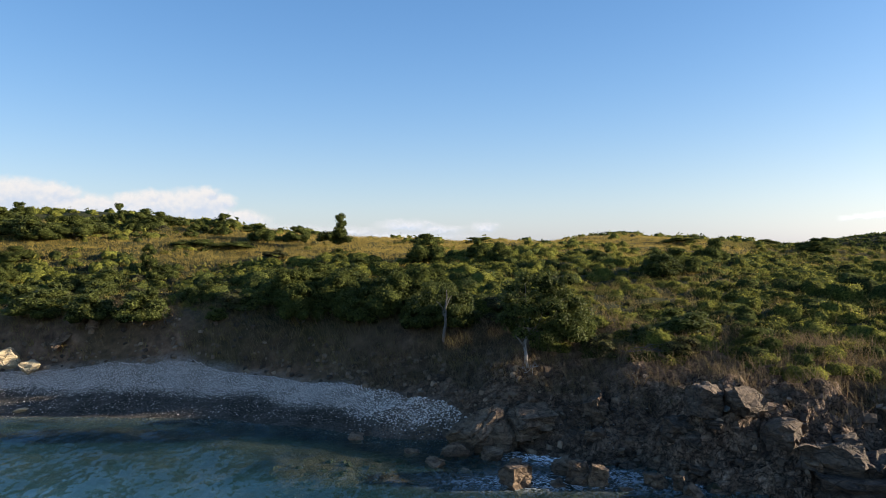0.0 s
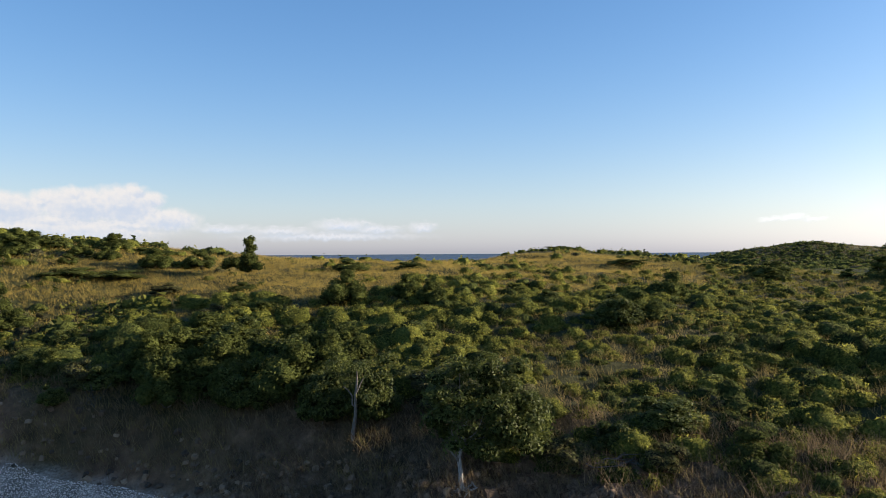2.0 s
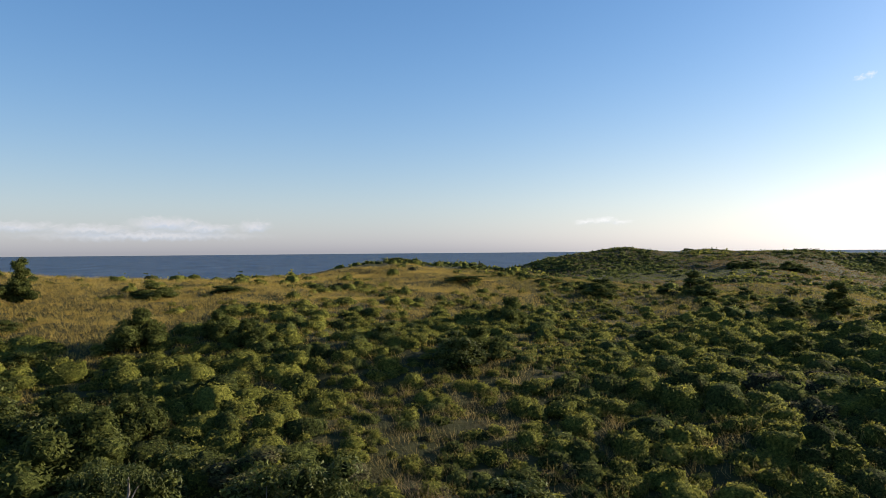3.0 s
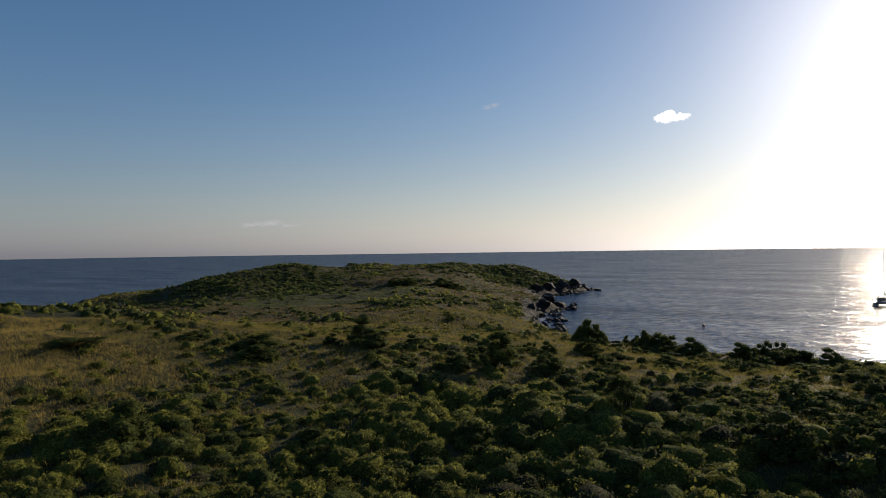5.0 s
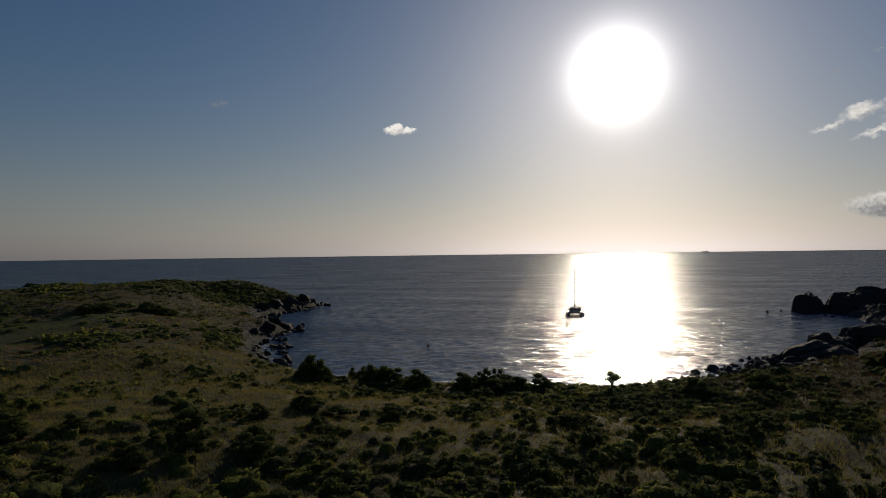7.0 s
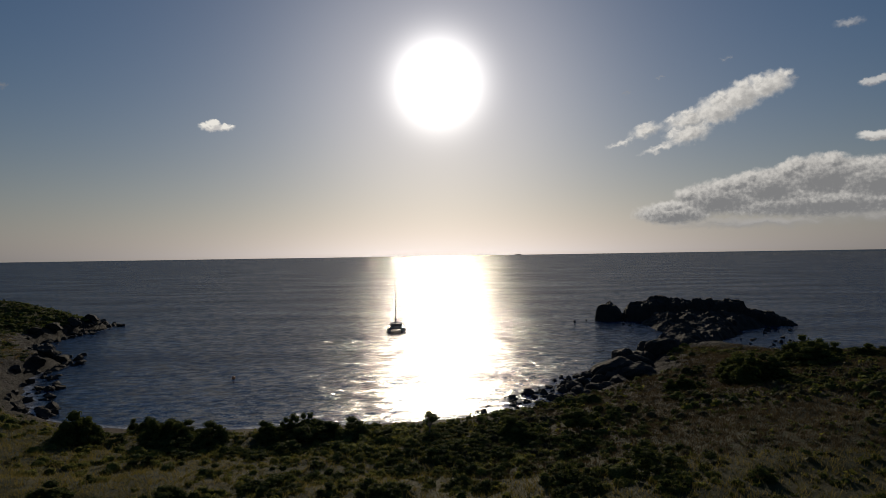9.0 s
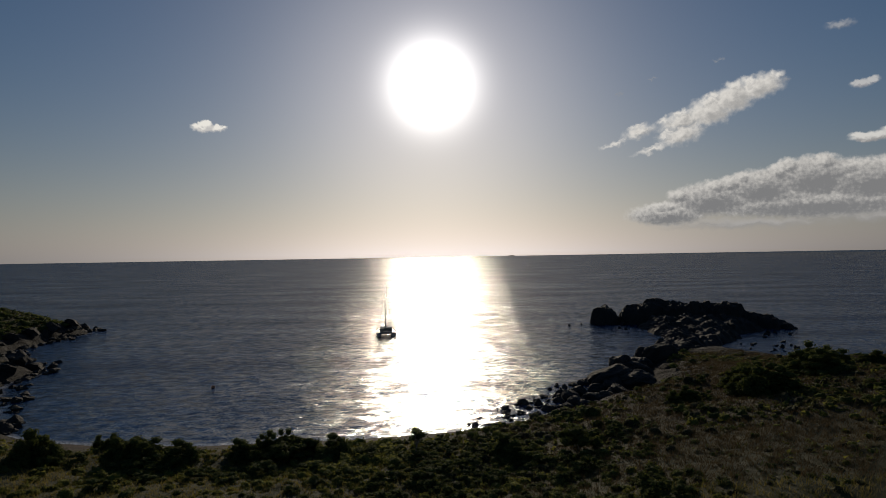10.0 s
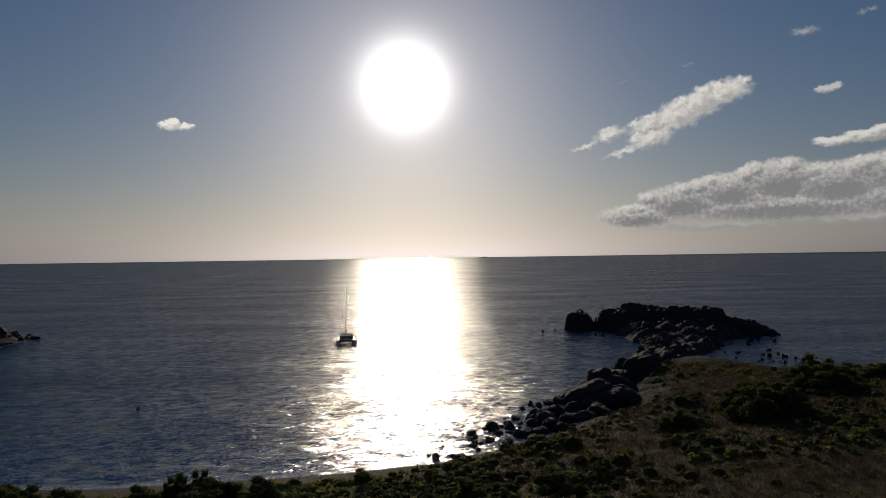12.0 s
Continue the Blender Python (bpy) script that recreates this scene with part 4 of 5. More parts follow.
# ---------------------------------------------------------------- rock
def rock_material(name, dark, mid, light, wet=False):
    m, n = material(name)
    where = n("NewGeometry").outputs["Position"]
    own = n("ObjectInfo").outputs["Random"]
    bands = n.noise(n("Mapping", {"Vector": where, "Scale": (1.0, 1.0, 2.4), "Rotation": (0.6, 0.5, 0.2)}).outputs[0], 1.4, 7, 0.7, 0.8)
    grain = n.noise(where, 7.0, 5, 0.6)
    k = n.math("ADD", n.math("MULTIPLY", bands, 0.7), n.math("ADD", n.math("MULTIPLY", grain, 0.25), n.math("MULTIPLY", own, 0.1)))
    colour = n.ramp(k, (0.38, dark), (0.5, mid), (0.66, light))
    bend = n("VectorMath", {0: where, 1: n("VectorMath", {0: n("TexNoise", {"Vector": where, "Scale": 1.3, "Detail": 4.0}).outputs["Color"], "Scale": 0.9}, operation="SCALE").outputs[0]}, operation="ADD").outputs[0]
    crack = n("TexVoronoi", {"Vector": n("Mapping", {"Vector": bend, "Scale": (1.0, 1.0, 2.6), "Rotation": (0.5, 0.6, 0.2)}).outputs[0], "Scale": 1.1}, feature="DISTANCE_TO_EDGE").outputs["Distance"]
    crack = n.math("MINIMUM", n.math("ADD", 0.25, n.math("MULTIPLY", crack, 14.0)), 1.0)
    colour = n("MixRGB", {0: 1.0, 1: colour, 2: n.ramp(crack, (0.0, (0.3, 0.3, 0.3)), (0.8, (1, 1, 1)))}, blend_type="MULTIPLY").outputs[0]
    bump = n.math("ADD", n.math("ADD", n.math("MULTIPLY", bands, 0.8), n.math("MULTIPLY", grain, 0.3)), n.math("MULTIPLY", crack, 0.4))
    finish(n, colour, 0.45 if wet else 0.85, bump, 0.9, 0.25, Specular_IOR_Level=0.3)
    return m


BROWN_ROCK = rock_material("brown_shore_rock", (0.04, 0.027, 0.018), (0.14, 0.094, 0.06), (0.3, 0.21, 0.135))
BED_ROCK = rock_material("weedy_bed_rock", (0.022, 0.022, 0.012), (0.055, 0.05, 0.028), (0.11, 0.095, 0.055))
# darker copy of the brown rock, with the ledge's shade in its colour
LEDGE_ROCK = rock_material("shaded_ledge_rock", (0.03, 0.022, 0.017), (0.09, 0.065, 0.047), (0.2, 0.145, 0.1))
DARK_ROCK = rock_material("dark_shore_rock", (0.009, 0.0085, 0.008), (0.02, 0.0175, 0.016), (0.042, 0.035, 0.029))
PALE_ROCK = rock_material("pale_yellow_rock", (0.22, 0.17, 0.1), (0.42, 0.33, 0.2), (0.55, 0.46, 0.32))
BLUE_ROCK = rock_material("pale_blue_stone", (0.14, 0.19, 0.22), (0.24, 0.3, 0.34), (0.36, 0.42, 0.45))


def boulder_mesh(seed, detail, cuts=14, sharp=0.72, crag=0.16, low=0.38):
    """A cut, weathered stone within about one unit."""
    bm = bmesh.new()
    bmesh.ops.create_icosphere(bm, subdivisions=detail, radius=1.0)
    bm.verts.ensure_lookup_table()
    v = np.array([p.co[:] for p in bm.verts])
    f = np.array([[p.index for p in face.verts] for face in bm.faces])
    bm.free()
    r = np.random.default_rng(seed)
    for i in range(cuts):
        d = unit(r.normal(size=3))
        off = r.uniform(low, sharp)
        over = v @ d - off
        v = v - np.maximum(over, 0)[:, None] * d
    far = unit(v)
    wob = fractal(v[:, 0] * 3 + seed, v[:, 1] * 3 + v[:, 2] * 2, 1.6, seed, 3)
    ridge = np.abs(fractal(v[:, 0] * 2 + v[:, 2] + seed, v[:, 1] * 2 - v[:, 2], 1.1, seed + 5, 3))
    v = v + far * (0.045 * wob - crag * ridge)[:, None]
    v *= r.uniform(0.8, 1.2, 3)
    return v, f


def block_mesh(seed, cuts=7):
    """A fractured block: a cube with broken corners and uneven faces, within about one unit."""
    bm = bmesh.new()
    bmesh.ops.create_cube(bm, size=1.7)
    bmesh.ops.subdivide_edges(bm, edges=bm.edges[:], cuts=5, use_grid_fill=True)
    bm.verts.ensure_lookup_table()
    v = np.array([p.co[:] for p in bm.verts])
    f = np.array([[p.index for p in face.verts] for face in bm.faces])
    bm.free()
    r = np.random.default_rng(seed)
    for i in range(cuts):
        d = unit(r.normal(size=3))
        v = v - np.maximum(v @ d - r.uniform(0.6, 1.0), 0)[:, None] * d
    step = np.floor((v[:, 2] + 0.25 * v[:, 0]) * 2.4 + seed)
    v[:, :2] += 0.13 * np.stack([np.sin(step * 5.1), np.cos(step * 3.7)], 1)
    v += 0.05 * r.normal(size=v.shape)
    return v * r.uniform(0.8, 1.15, 3), f


BLOCKS = [block_mesh(s) for s in range(8)]
BOULDERS = [boulder_mesh(s, 4, 16, 0.7, 0.3) for s in range(8)]
STONES = [mesh_from("stone", *boulder_mesh(20 + s, 2, 18, 0.62, 0.05), [BROWN_ROCK]) for s in range(6)]
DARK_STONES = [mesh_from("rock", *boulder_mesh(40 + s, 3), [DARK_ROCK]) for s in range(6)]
SHORE_STONES = [mesh_from("rock", *boulder_mesh(60 + s, 3, 18, 0.62, 0.08), [BROWN_ROCK]) for s in range(6)]
SHADED_BLOCKS = [mesh_from("rock", *b, [LEDGE_ROCK]) for b in BLOCKS[:5]]
BROWN_BLOCKS = [mesh_from("rock", *b, [BROWN_ROCK]) for b in BLOCKS[5:]]
PALE_STONES = [mesh_from("rock", *boulder_mesh(80 + s, 3), [PALE_ROCK]) for s in range(2)]
BLUE_STONES = [mesh_from("rock", *boulder_mesh(90, 3), [BLUE_ROCK])]


def put_rock(meshes, x, y, wide, tall, label, group, sink=0.3, deep=None, tilt=0.35):
    ob = new("rock", meshes[int(rng.integers(len(meshes)))])
    z = max(ground_z(x, y), -0.3)
    ob.matrix_basis = (Matrix.Translation((x, y, z + tall * (0.5 - sink))) @ Matrix.Rotation(rng.uniform(0, 6.28), 4, "Z") @ Matrix.Rotation(rng.normal() * tilt, 4, "X")
                       @ Matrix.Diagonal((wide / 2, (deep or wide * 0.8) / 2, tall * 0.62, 1)))
    return tagged(ob, label, "rock", group, "thing")


# the great boulder at the end of the shingle, split along its grain
boulder = tagged(new("boulder"), "great split brown boulder at the end of the shingle", "boulder", kind="thing")
boulder.location = (1.9, 34.0, 0.5)
v, f = boulder_mesh(9, 5, 18, 0.95, 0.1, 0.72)
# a wedge: its back slopes down to the west, with slanting strata
layer = v[:, 2] - 0.75 * v[:, 0] + 0.1 * fractal(v[:, 0] * 2, v[:, 1] * 2 + v[:, 2], 1.3, 5, 3)
v = v * (1 - 0.09 * (np.abs(np.sin(layer * 6.0)) < 0.22))[:, None]
v[:, 2] = np.where(v[:, 2] > 0, v[:, 2] * np.clip(0.8 + 0.45 * v[:, 0], 0.3, 1.1), v[:, 2])
part("block", v * (1.75, 1.4, 1.7), f, BROWN_ROCK, boulder)
v, f = boulder_mesh(12, 4, 14, 0.85, 0.12, 0.6)
part("slab", v * (0.75, 0.6, 1.0) + (1.25, -0.75, -0.1), f, BROWN_ROCK, boulder)
part("slab", v[:, [1, 0, 2]] * (1.0, 0.6, 0.55) + (-1.2, -1.3, -0.5), f[:, ::-1], BROWN_ROCK, boulder)
part("slab", v[:, [1, 0, 2]] * (0.9, 0.7, 0.7) + (1.9, 0.5, 0.0), f[:, ::-1], BROWN_ROCK, boulder)


def strewn_rocks(meshes, places, label):
    """Many small rocks as one: places of x, y, width, height."""
    pieces = []
    for x, y, wide, tall in places:
        v, f = meshes[int(rng.integers(len(meshes)))]
        a, z = rng.uniform(0, 6.28), max(ground_z(x, y), -0.3)
        w = np.stack([v[:, 0] * math.cos(a) - v[:, 1] * math.sin(a), v[:, 0] * math.sin(a) + v[:, 1] * math.cos(a), v[:, 2]], 1)
        pieces.append((w * (wide / 2, wide * 0.4, tall * 0.62) + (x, y, z + 0.2 * tall), f))
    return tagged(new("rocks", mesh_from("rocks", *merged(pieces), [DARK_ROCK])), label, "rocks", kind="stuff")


SMALL_ROCKS = [boulder_mesh(40 + s, 3) for s in range(6)]
# rocks of the cove: x, y, width, height
COVE_ROCKS = [(3.2, 28.4, 1.4, 1.3), (3.5, 29.0, 0.8, 1.2), (5.5, 29.8, 1.1, 0.9), (6.0, 28.7, 1.2, 1.2), (6.8, 28.4, 1.0, 1.1), (5.0, 28.2, 0.7, 0.5), (2.4, 31.9, 0.9, 0.7), (-0.5, 31.1, 0.9, 0.5), (-1.7, 33.0, 0.6, 0.4),
              (9.3, 28.1, 0.9, 0.8), (10.1, 27.6, 0.6, 0.9), (10.6, 27.0, 1.2, 0.5), (7.9, 27.7, 0.8, 0.4), (16.4, 27.0, 2.4, 1.8), (17.6, 26.7, 2.0, 2.0), (16.6, 26.0, 2.4, 1.4), (19.4, 25.4, 2.4, 2.2), (-4.9, 35.5, 0.9, 0.4),
              (1.0, 30.2, 0.6, 0.3), (4.4, 34.0, 2.6, 1.2), (8.0, 33.0, 1.6, 1.2), (12.2, 29.8, 1.6, 1.3), (13.6, 29.4, 1.4, 1.4), (11.0, 30.2, 1.2, 1.1), (14.8, 28.6, 1.5, 1.2)]
# east of x = 10.8 the blocks take the copy coloured for shade
for x, y, wide, tall in COVE_ROCKS:
    put_rock(SHADED_BLOCKS if x > 10.8 else BROWN_BLOCKS, x, y, wide * 1.15, tall * 1.15, "jagged brown rock at the water's edge", "rocks in the cove", 0.2)
for i in range(34):
    x = rng.uniform(7, 24)
    y = 31.4 - 0.36 * (x - 7) + rng.normal() * 1.7
    s = rng.uniform(0.3, 0.8) * (1.4 if i % 6 == 0 else 1.0)
    put_rock(SHADED_BLOCKS + BROWN_BLOCKS[:1], x, y, s * 1.5, s * rng.uniform(0.45, 0.85), "angular rock in the ledge above the cove, most with shade in the colour", "rocks in the cove", 0.4, tilt=0.2)
for x, y, wide, tall in ((-31.5, 46.2, 3.6, 2.0), (-29.5, 45.6, 2.4, 1.3), (-28.2, 47.0, 1.6, 2.0), (-26.0, 47.6, 1.4, 1.6)):
    put_rock(PALE_STONES if wide > 2 else SHORE_STONES, x, y, wide, tall, "pale yellow boulder below the bank behind the shingle", "boulders behind the shingle", 0.25)
put_rock(PALE_STONES, -27.3, 41.3, 1.3, 0.5, "low yellow stone at the waterline", "rocks in the cove")
put_rock(BLUE_STONES, 13.0, 29.4, 0.55, 0.6, "pale blue-grey stone wedged in the ledge", "rocks in the cove", 0.1)
def rubble_material():
    m, n = material("broken_rock")
    island = n("NewGeometry").outputs["Random Per Island"]
    where = n("NewGeometry").outputs["Position"]
    grain = n.noise(where, 5.0, 5, 0.65)
    k = n.math("ADD", n.math("MULTIPLY", island, 0.6), n.math("MULTIPLY", grain, 0.4))
    finish(n, n.ramp(k, (0.2, (0.06, 0.044, 0.033)), (0.5, (0.17, 0.118, 0.08)), (0.72, (0.27, 0.19, 0.125)), (0.9, (0.42, 0.31, 0.22))), 0.85, grain, 0.8, 0.08, Specular_IOR_Level=0.2)
    return m


RUBBLE = rubble_material()
CHIPS = []
for s in range(6):
    r = np.random.default_rng(200 + s)
    lines = np.array([-1.0, 0.0, 1.0])
    v = np.array([(a, b, c) for a in lines for b in lines for c in lines])
    f = []
    for axis in range(3):
        for end in (0, 2):
            for i in range(2):
                for j in range(2):
                    q = [(i, j), (i + 1, j), (i + 1, j + 1), (i, j + 1)]
                    f.append([int(np.dot(np.insert(np.array(p), axis, end), (9, 3, 1))) for p in (q if (end == 2) != (axis == 1) else q[::-1])])
    v = v * (1 - 0.16 * (np.abs(v).sum(1) - 1) / 2)[:, None] + r.normal(size=v.shape) * 0.13
    CHIPS.append((v * r.uniform(0.6, 1.2, 3), np.array(f)))


def rubble(label, x, y, size, mat, sunk=0.0):
    """Broken angular stones lying on the ground, as one mesh."""
    z = height(x, y) - sunk
    pieces = []
    for i in range(len(x)):
        v, f = CHIPS[i % 6]
        turn = np.array((Matrix.Rotation(rng.uniform(0, 6.28), 3, "Z") @ Matrix.Rotation(rng.normal() * 0.5, 3, "X") @ Matrix.Rotation(rng.normal() * 0.4, 3, "Y")))
        pieces.append((v @ turn.T * size[i] * (1, 1, 0.8) + (x[i], y[i], z[i] + 0.15 * size[i]), f))
    return tagged(new("rubble", mesh_from("rubble", *merged(pieces), [mat])), label, "rubble", kind="stuff")


x, y = scattered(3, 25, 22, 38, 0.36)
d = inland(x, y)
keep = (d > -1.2) & (d < 5.0 + 1.2 * fractal(x, y, 3, 17, 2)) & (rng.uniform(0, 1, len(x)) < 0.16 - 0.02 * d)
x, y = x[keep], y[keep]
rubble("fractured brown and dark rock of the ledge above the cove", x, y, rng.uniform(0.06, 0.2, len(x)) * (1 + 0.8 * (rng.uniform(0, 1, len(x)) > 0.9)), RUBBLE)
x, y = scattered(-36, 6, 34, 54, 0.4)
d = inland(x, y) - beach_top(x)
keep = (d > 0.0) & (d < 2.6) & (rng.uniform(0, 1, len(x)) < 0.8 - 0.2 * d + 0.3 * fractal(x, y, 3, 18, 2))
x, y = x[keep], y[keep]
rubble("brown stones in the earth bank behind the shingle", x, y, rng.uniform(0.06, 0.22, len(x)), RUBBLE)
x, y = scattered(-12, 12, 20, 33, 0.42)
d = inland(x, y)
keep = (d < -1.2) & (d > -10) & (rng.uniform(0, 1, len(x)) < 0.75 * bell(x, y, 2, 28, 9, 6) + 0.15)
x, y = x[keep], y[keep]
rubble("brown stones on the shallow bed of the cove", x, y, rng.uniform(0.08, 0.26, len(x)), BED_ROCK, 0.14)
# stones in the bank
for i in range(90):
    x = rng.uniform(-7, 9)
    d = rng.uniform(1.2, 5.5) if x > 2.5 else rng.uniform(4.4, 7.2)
    y = float(np.interp(x, CX[4:13], CY[4:13])) + d
    s = rng.uniform(0.2, 0.6) * (1.15 - 0.06 * d)
    ob = put_rock(STONES, x, y, s * 1.3, s, "rough brown stone set in the earth bank", "stones in the bank", 0.2)
    ob.name = "stone"


def pebbles(name, label, x, y, size, mat, rise=0.0):
    z = height(x, y) + rise
    k = len(x)
    octa = np.array([(1, 0, 0), (-1, 0, 0), (0, 1, 0), (0, -1, 0), (0, 0, 1), (0, 0, -1)], float)
    shape = octa[None] * rng.uniform(0.55, 1.3, (k, 6, 1)) * (1, 0.85, 0.65)
    a = rng.uniform(0, 6.28, k)
    c, s = np.cos(a)[:, None], np.sin(a)[:, None]
    v = np.stack([shape[..., 0] * c - shape[..., 1] * s, shape[..., 0] * s + shape[..., 1] * c, shape[..., 2] + 0.25 * shape[..., 0]], -1)
    v = (v * size[:, None, None] + np.stack([x, y, z], 1)[:, None]).reshape(-1, 3)
    f = np.array([(0, 2, 4), (2, 1, 4), (1, 3, 4), (3, 0, 4), (2, 0, 5), (1, 2, 5), (3, 1, 5), (0, 3, 5)])
    me = mesh_from(name, v, (np.arange(k)[:, None, None] * 6 + f[None]).reshape(-1, 3), [mat])
    return tagged(new(name, me), label, "pebbles", kind="stuff")


def pebble_material(name, stops):
    m, n = material(name)
    island = n("NewGeometry").outputs["Random Per Island"]
    grain = n.noise(n("NewGeometry").outputs["Position"], 30.0, 3)
    finish(n, n.ramp(n.math("ADD", n.math("MULTIPLY", island, 0.85), n.math("MULTIPLY", grain, 0.15)), *stops), 0.7, grain, 0.4, 0.02)
    return m


WHITE_PEBBLE = pebble_material("white_coral_rubble", ((0.05, (0.2, 0.155, 0.13)), (0.3, (0.54, 0.45, 0.39)), (0.8, (0.9, 0.79, 0.7))))
GREY_PEBBLE = pebble_material("dark_wet_shingle", ((0.1, (0.03, 0.026, 0.022)), (0.75, (0.11, 0.095, 0.08)), (0.95, (0.45, 0.4, 0.34))))
x, y = scattered(-36, 2.5, 32, 50, 0.078)
d = inland(x, y) + 0.5 * fractal(x, y, 5, 71, 3)
edge_d = inland(x, y) + 0.12 * fractal(x, y, 1.5, 72, 2)
white = (d > 0.5) & (edge_d < beach_top(x))
white &= rng.uniform(0, 1, len(x)) < np.clip((d - beach_wet(x)) / 1.1 + 0.35, 0.04, 0.97)
pebbles("pebbles", "white coral rubble banked along the cove", x[white], y[white], rng.uniform(0.032, 0.07, white.sum()) * (1 + 0.35 * np.clip((x[white] + 8) / 8, 0, 1)), WHITE_PEBBLE, 0.04)
dark = (d > -0.4) & (edge_d < beach_top(x)) & ~white & (rng.uniform(0, 1, len(x)) < 0.5) & (x < 1)
pebbles("pebbles", "dark wet shingle at the waterline", x[dark], y[dark], rng.uniform(0.05, 0.12, dark.sum()) * 0.65, GREY_PEBBLE)
x, y = scattered(6, 11.5, 30.5, 35, 0.14)
keep = (rng.uniform(0, 1, len(x)) < 0.75 * bell(x, y, 8.2, 32.6, 1.6, 1.5)) & (inland(x, y) > 0.8)
pebbles("pebbles", "grey shingle washed into the gully", x[keep], y[keep], rng.uniform(0.03, 0.06, keep.sum()), GREY_PEBBLE, 0.04)

# rocks of the far headland's shore and of the bay's other end
FAR_SHORE = [(150, 109), (160, 120), (173, 126), (190, 138), (208, 141), (221, 156), (236, 168), (252, 178), (275, 180), (300, 181), (314, 188)]
fallen = []
for i in range(150):
    k = rng.uniform(0, len(FAR_SHORE) - 1)
    a, b = FAR_SHORE[int(k)], FAR_SHORE[int(k) + 1]
    x, y = a[0] + (b[0] - a[0]) * (k % 1) + rng.normal() * 2.5 + 1.0, a[1] + (b[1] - a[1]) * (k % 1) + rng.normal() * 2.5 - 1.5
    s = rng.uniform(1.2, 3.6)
    fallen.append((x, y, s * 1.4, s * 0.7))
strewn_rocks(SMALL_ROCKS, fallen, "dark rocks fallen along the headland shore")
for x, y, s in ((213, 144, 6), (208, 146, 6), (222, 156, 6), (200, 143, 5), (305, 185, 5), (296, 184, 6), (284, 184, 7), (270, 183, 6), (258, 182, 6), (311, 188, 4), (190, 142, 4)):
    put_rock(DARK_STONES, x, y, s * 1.3, s * 0.9, "great dark rock of the headland cliff", "rocks along the headland", 0.35)
BAY_ROCKS = [(188, -4, 6, 3.4), (168, 15.5, 3.0, 2.0), (172, 5.5, 4.5, 2.6), (175, 3, 4.0, 3.4), (170, 8, 3, 1.8), (163, 11, 3, 1.6), (158, 14, 2.4, 1.4), (180, -2, 4, 2), (166, 4, 5, 2.2),
             (186, 0, 3, 1.6), (178, 6, 2, 1.2), (181, 8, 1.4, 1.0), (160, 17, 1.8, 1.0), (155, 19, 1.6, 0.9), (167, 5, 4.2, 2.4), (164.5, 7.5, 3.4, 1.8), (169.5, 1.5, 4.6, 2.6), (173, -2.5, 4.4, 2.4), (176, -5.5, 5.0, 2.8), (161, 9.5, 2.6, 1.2), (165, 1.0, 3.4, 1.6), (184, -7, 8, 4.4), (186, -13, 9, 5.2), (205, -24, 9, 5.2), (196, -12, 8, 6.8), (209, -22, 8, 6)]
ROUND_STONES = [mesh_from("rock", *boulder_mesh(110 + s, 4, 14, 0.95, 0.12, 0.66), [DARK_ROCK]) for s in range(3)]
HEAD_ROCKS = [(187, -8, 14, 6.4), (183, -11, 11, 5.2), (194, -13, 11, 5.0), (198, -9, 5, 2.6), (181, -5, 5, 2.4), (202, -18, 10, 4.6)]
for x, y, wide, tall in HEAD_ROCKS:
    ob = put_rock(ROUND_STONES, x, y, wide, tall, "great dark boulder at the foot of the point", "rocks at the end of the bay", 0.3, tilt=0.04)
    ob.location.z = 0.15 * tall
for x, y, wide, tall in BAY_ROCKS:
    put_rock(ROUND_STONES if wide > 1.9 else DARK_STONES, x, y, wide * 1.1, tall, "dark rounded rock at the end of the bay", "rocks at the end of the bay", 0.3, tilt=0.15)
fallen = []
for i in range(90):
    k = rng.uniform(0, 1)
    x, y = 151 + 40 * k + rng.normal() * 2.0, 25 - 29 * k + rng.normal() * 2.2
    s = rng.uniform(0.8, 3.2)
    fallen.append((x, y, s, s * rng.uniform(0.35, 0.6)))
strewn_rocks(SMALL_ROCKS, fallen, "dark rocks at the end of the bay")
strewn_rocks(SMALL_ROCKS, [(rng.uniform(226, 250), rng.uniform(-78, -58), rng.uniform(1, 3.4), rng.uniform(0.7, 1.8)) for i in range(26)], "dark rocks awash beyond the point")

islet = tagged(new("rock_islet"), "ragged dark rock islet off the point", "rock islet", kind="thing")
islet.matrix_basis = Matrix.Translation((300, -60, 0)) @ Matrix.Rotation(radians(-19.5), 4, "Z")
# crags of the islet, out to sea along x: x, y, width, depth, height
ISLET = [(0, 28, 12, 11, 7.0), (4, 29, 9, 8, 7.4), (4, 14, 16, 15, 8.0), (6, 8, 18, 12, 10.2), (5, 0, 18, 14, 9.2), (2, -8, 18, 12, 9.8), (3, -16, 14, 10, 10.4), (1, -21.5, 10, 7, 9.2),
         (0, -27, 12, 9, 6.4), (-1, -33, 12, 8, 5.0), (-2, -39, 9, 6, 3.2), (-13, -9, 28, 36, 5.4), (-26, -6, 24, 26, 4.0), (-40, -9, 24, 20, 3.6), (-54, -6, 22, 16, 3.2), (-66, -3, 20, 16, 3.0)]
gx, gy = np.meshgrid(np.arange(-80, 24, 0.7), np.arange(-48, 42, 0.7))
top = np.full(gx.shape, -3.0)
wx, wy = gx + 1.8 * fractal(gx, gy, 9, 301, 4), gy + 1.8 * fractal(gx, gy, 9, 302, 4)
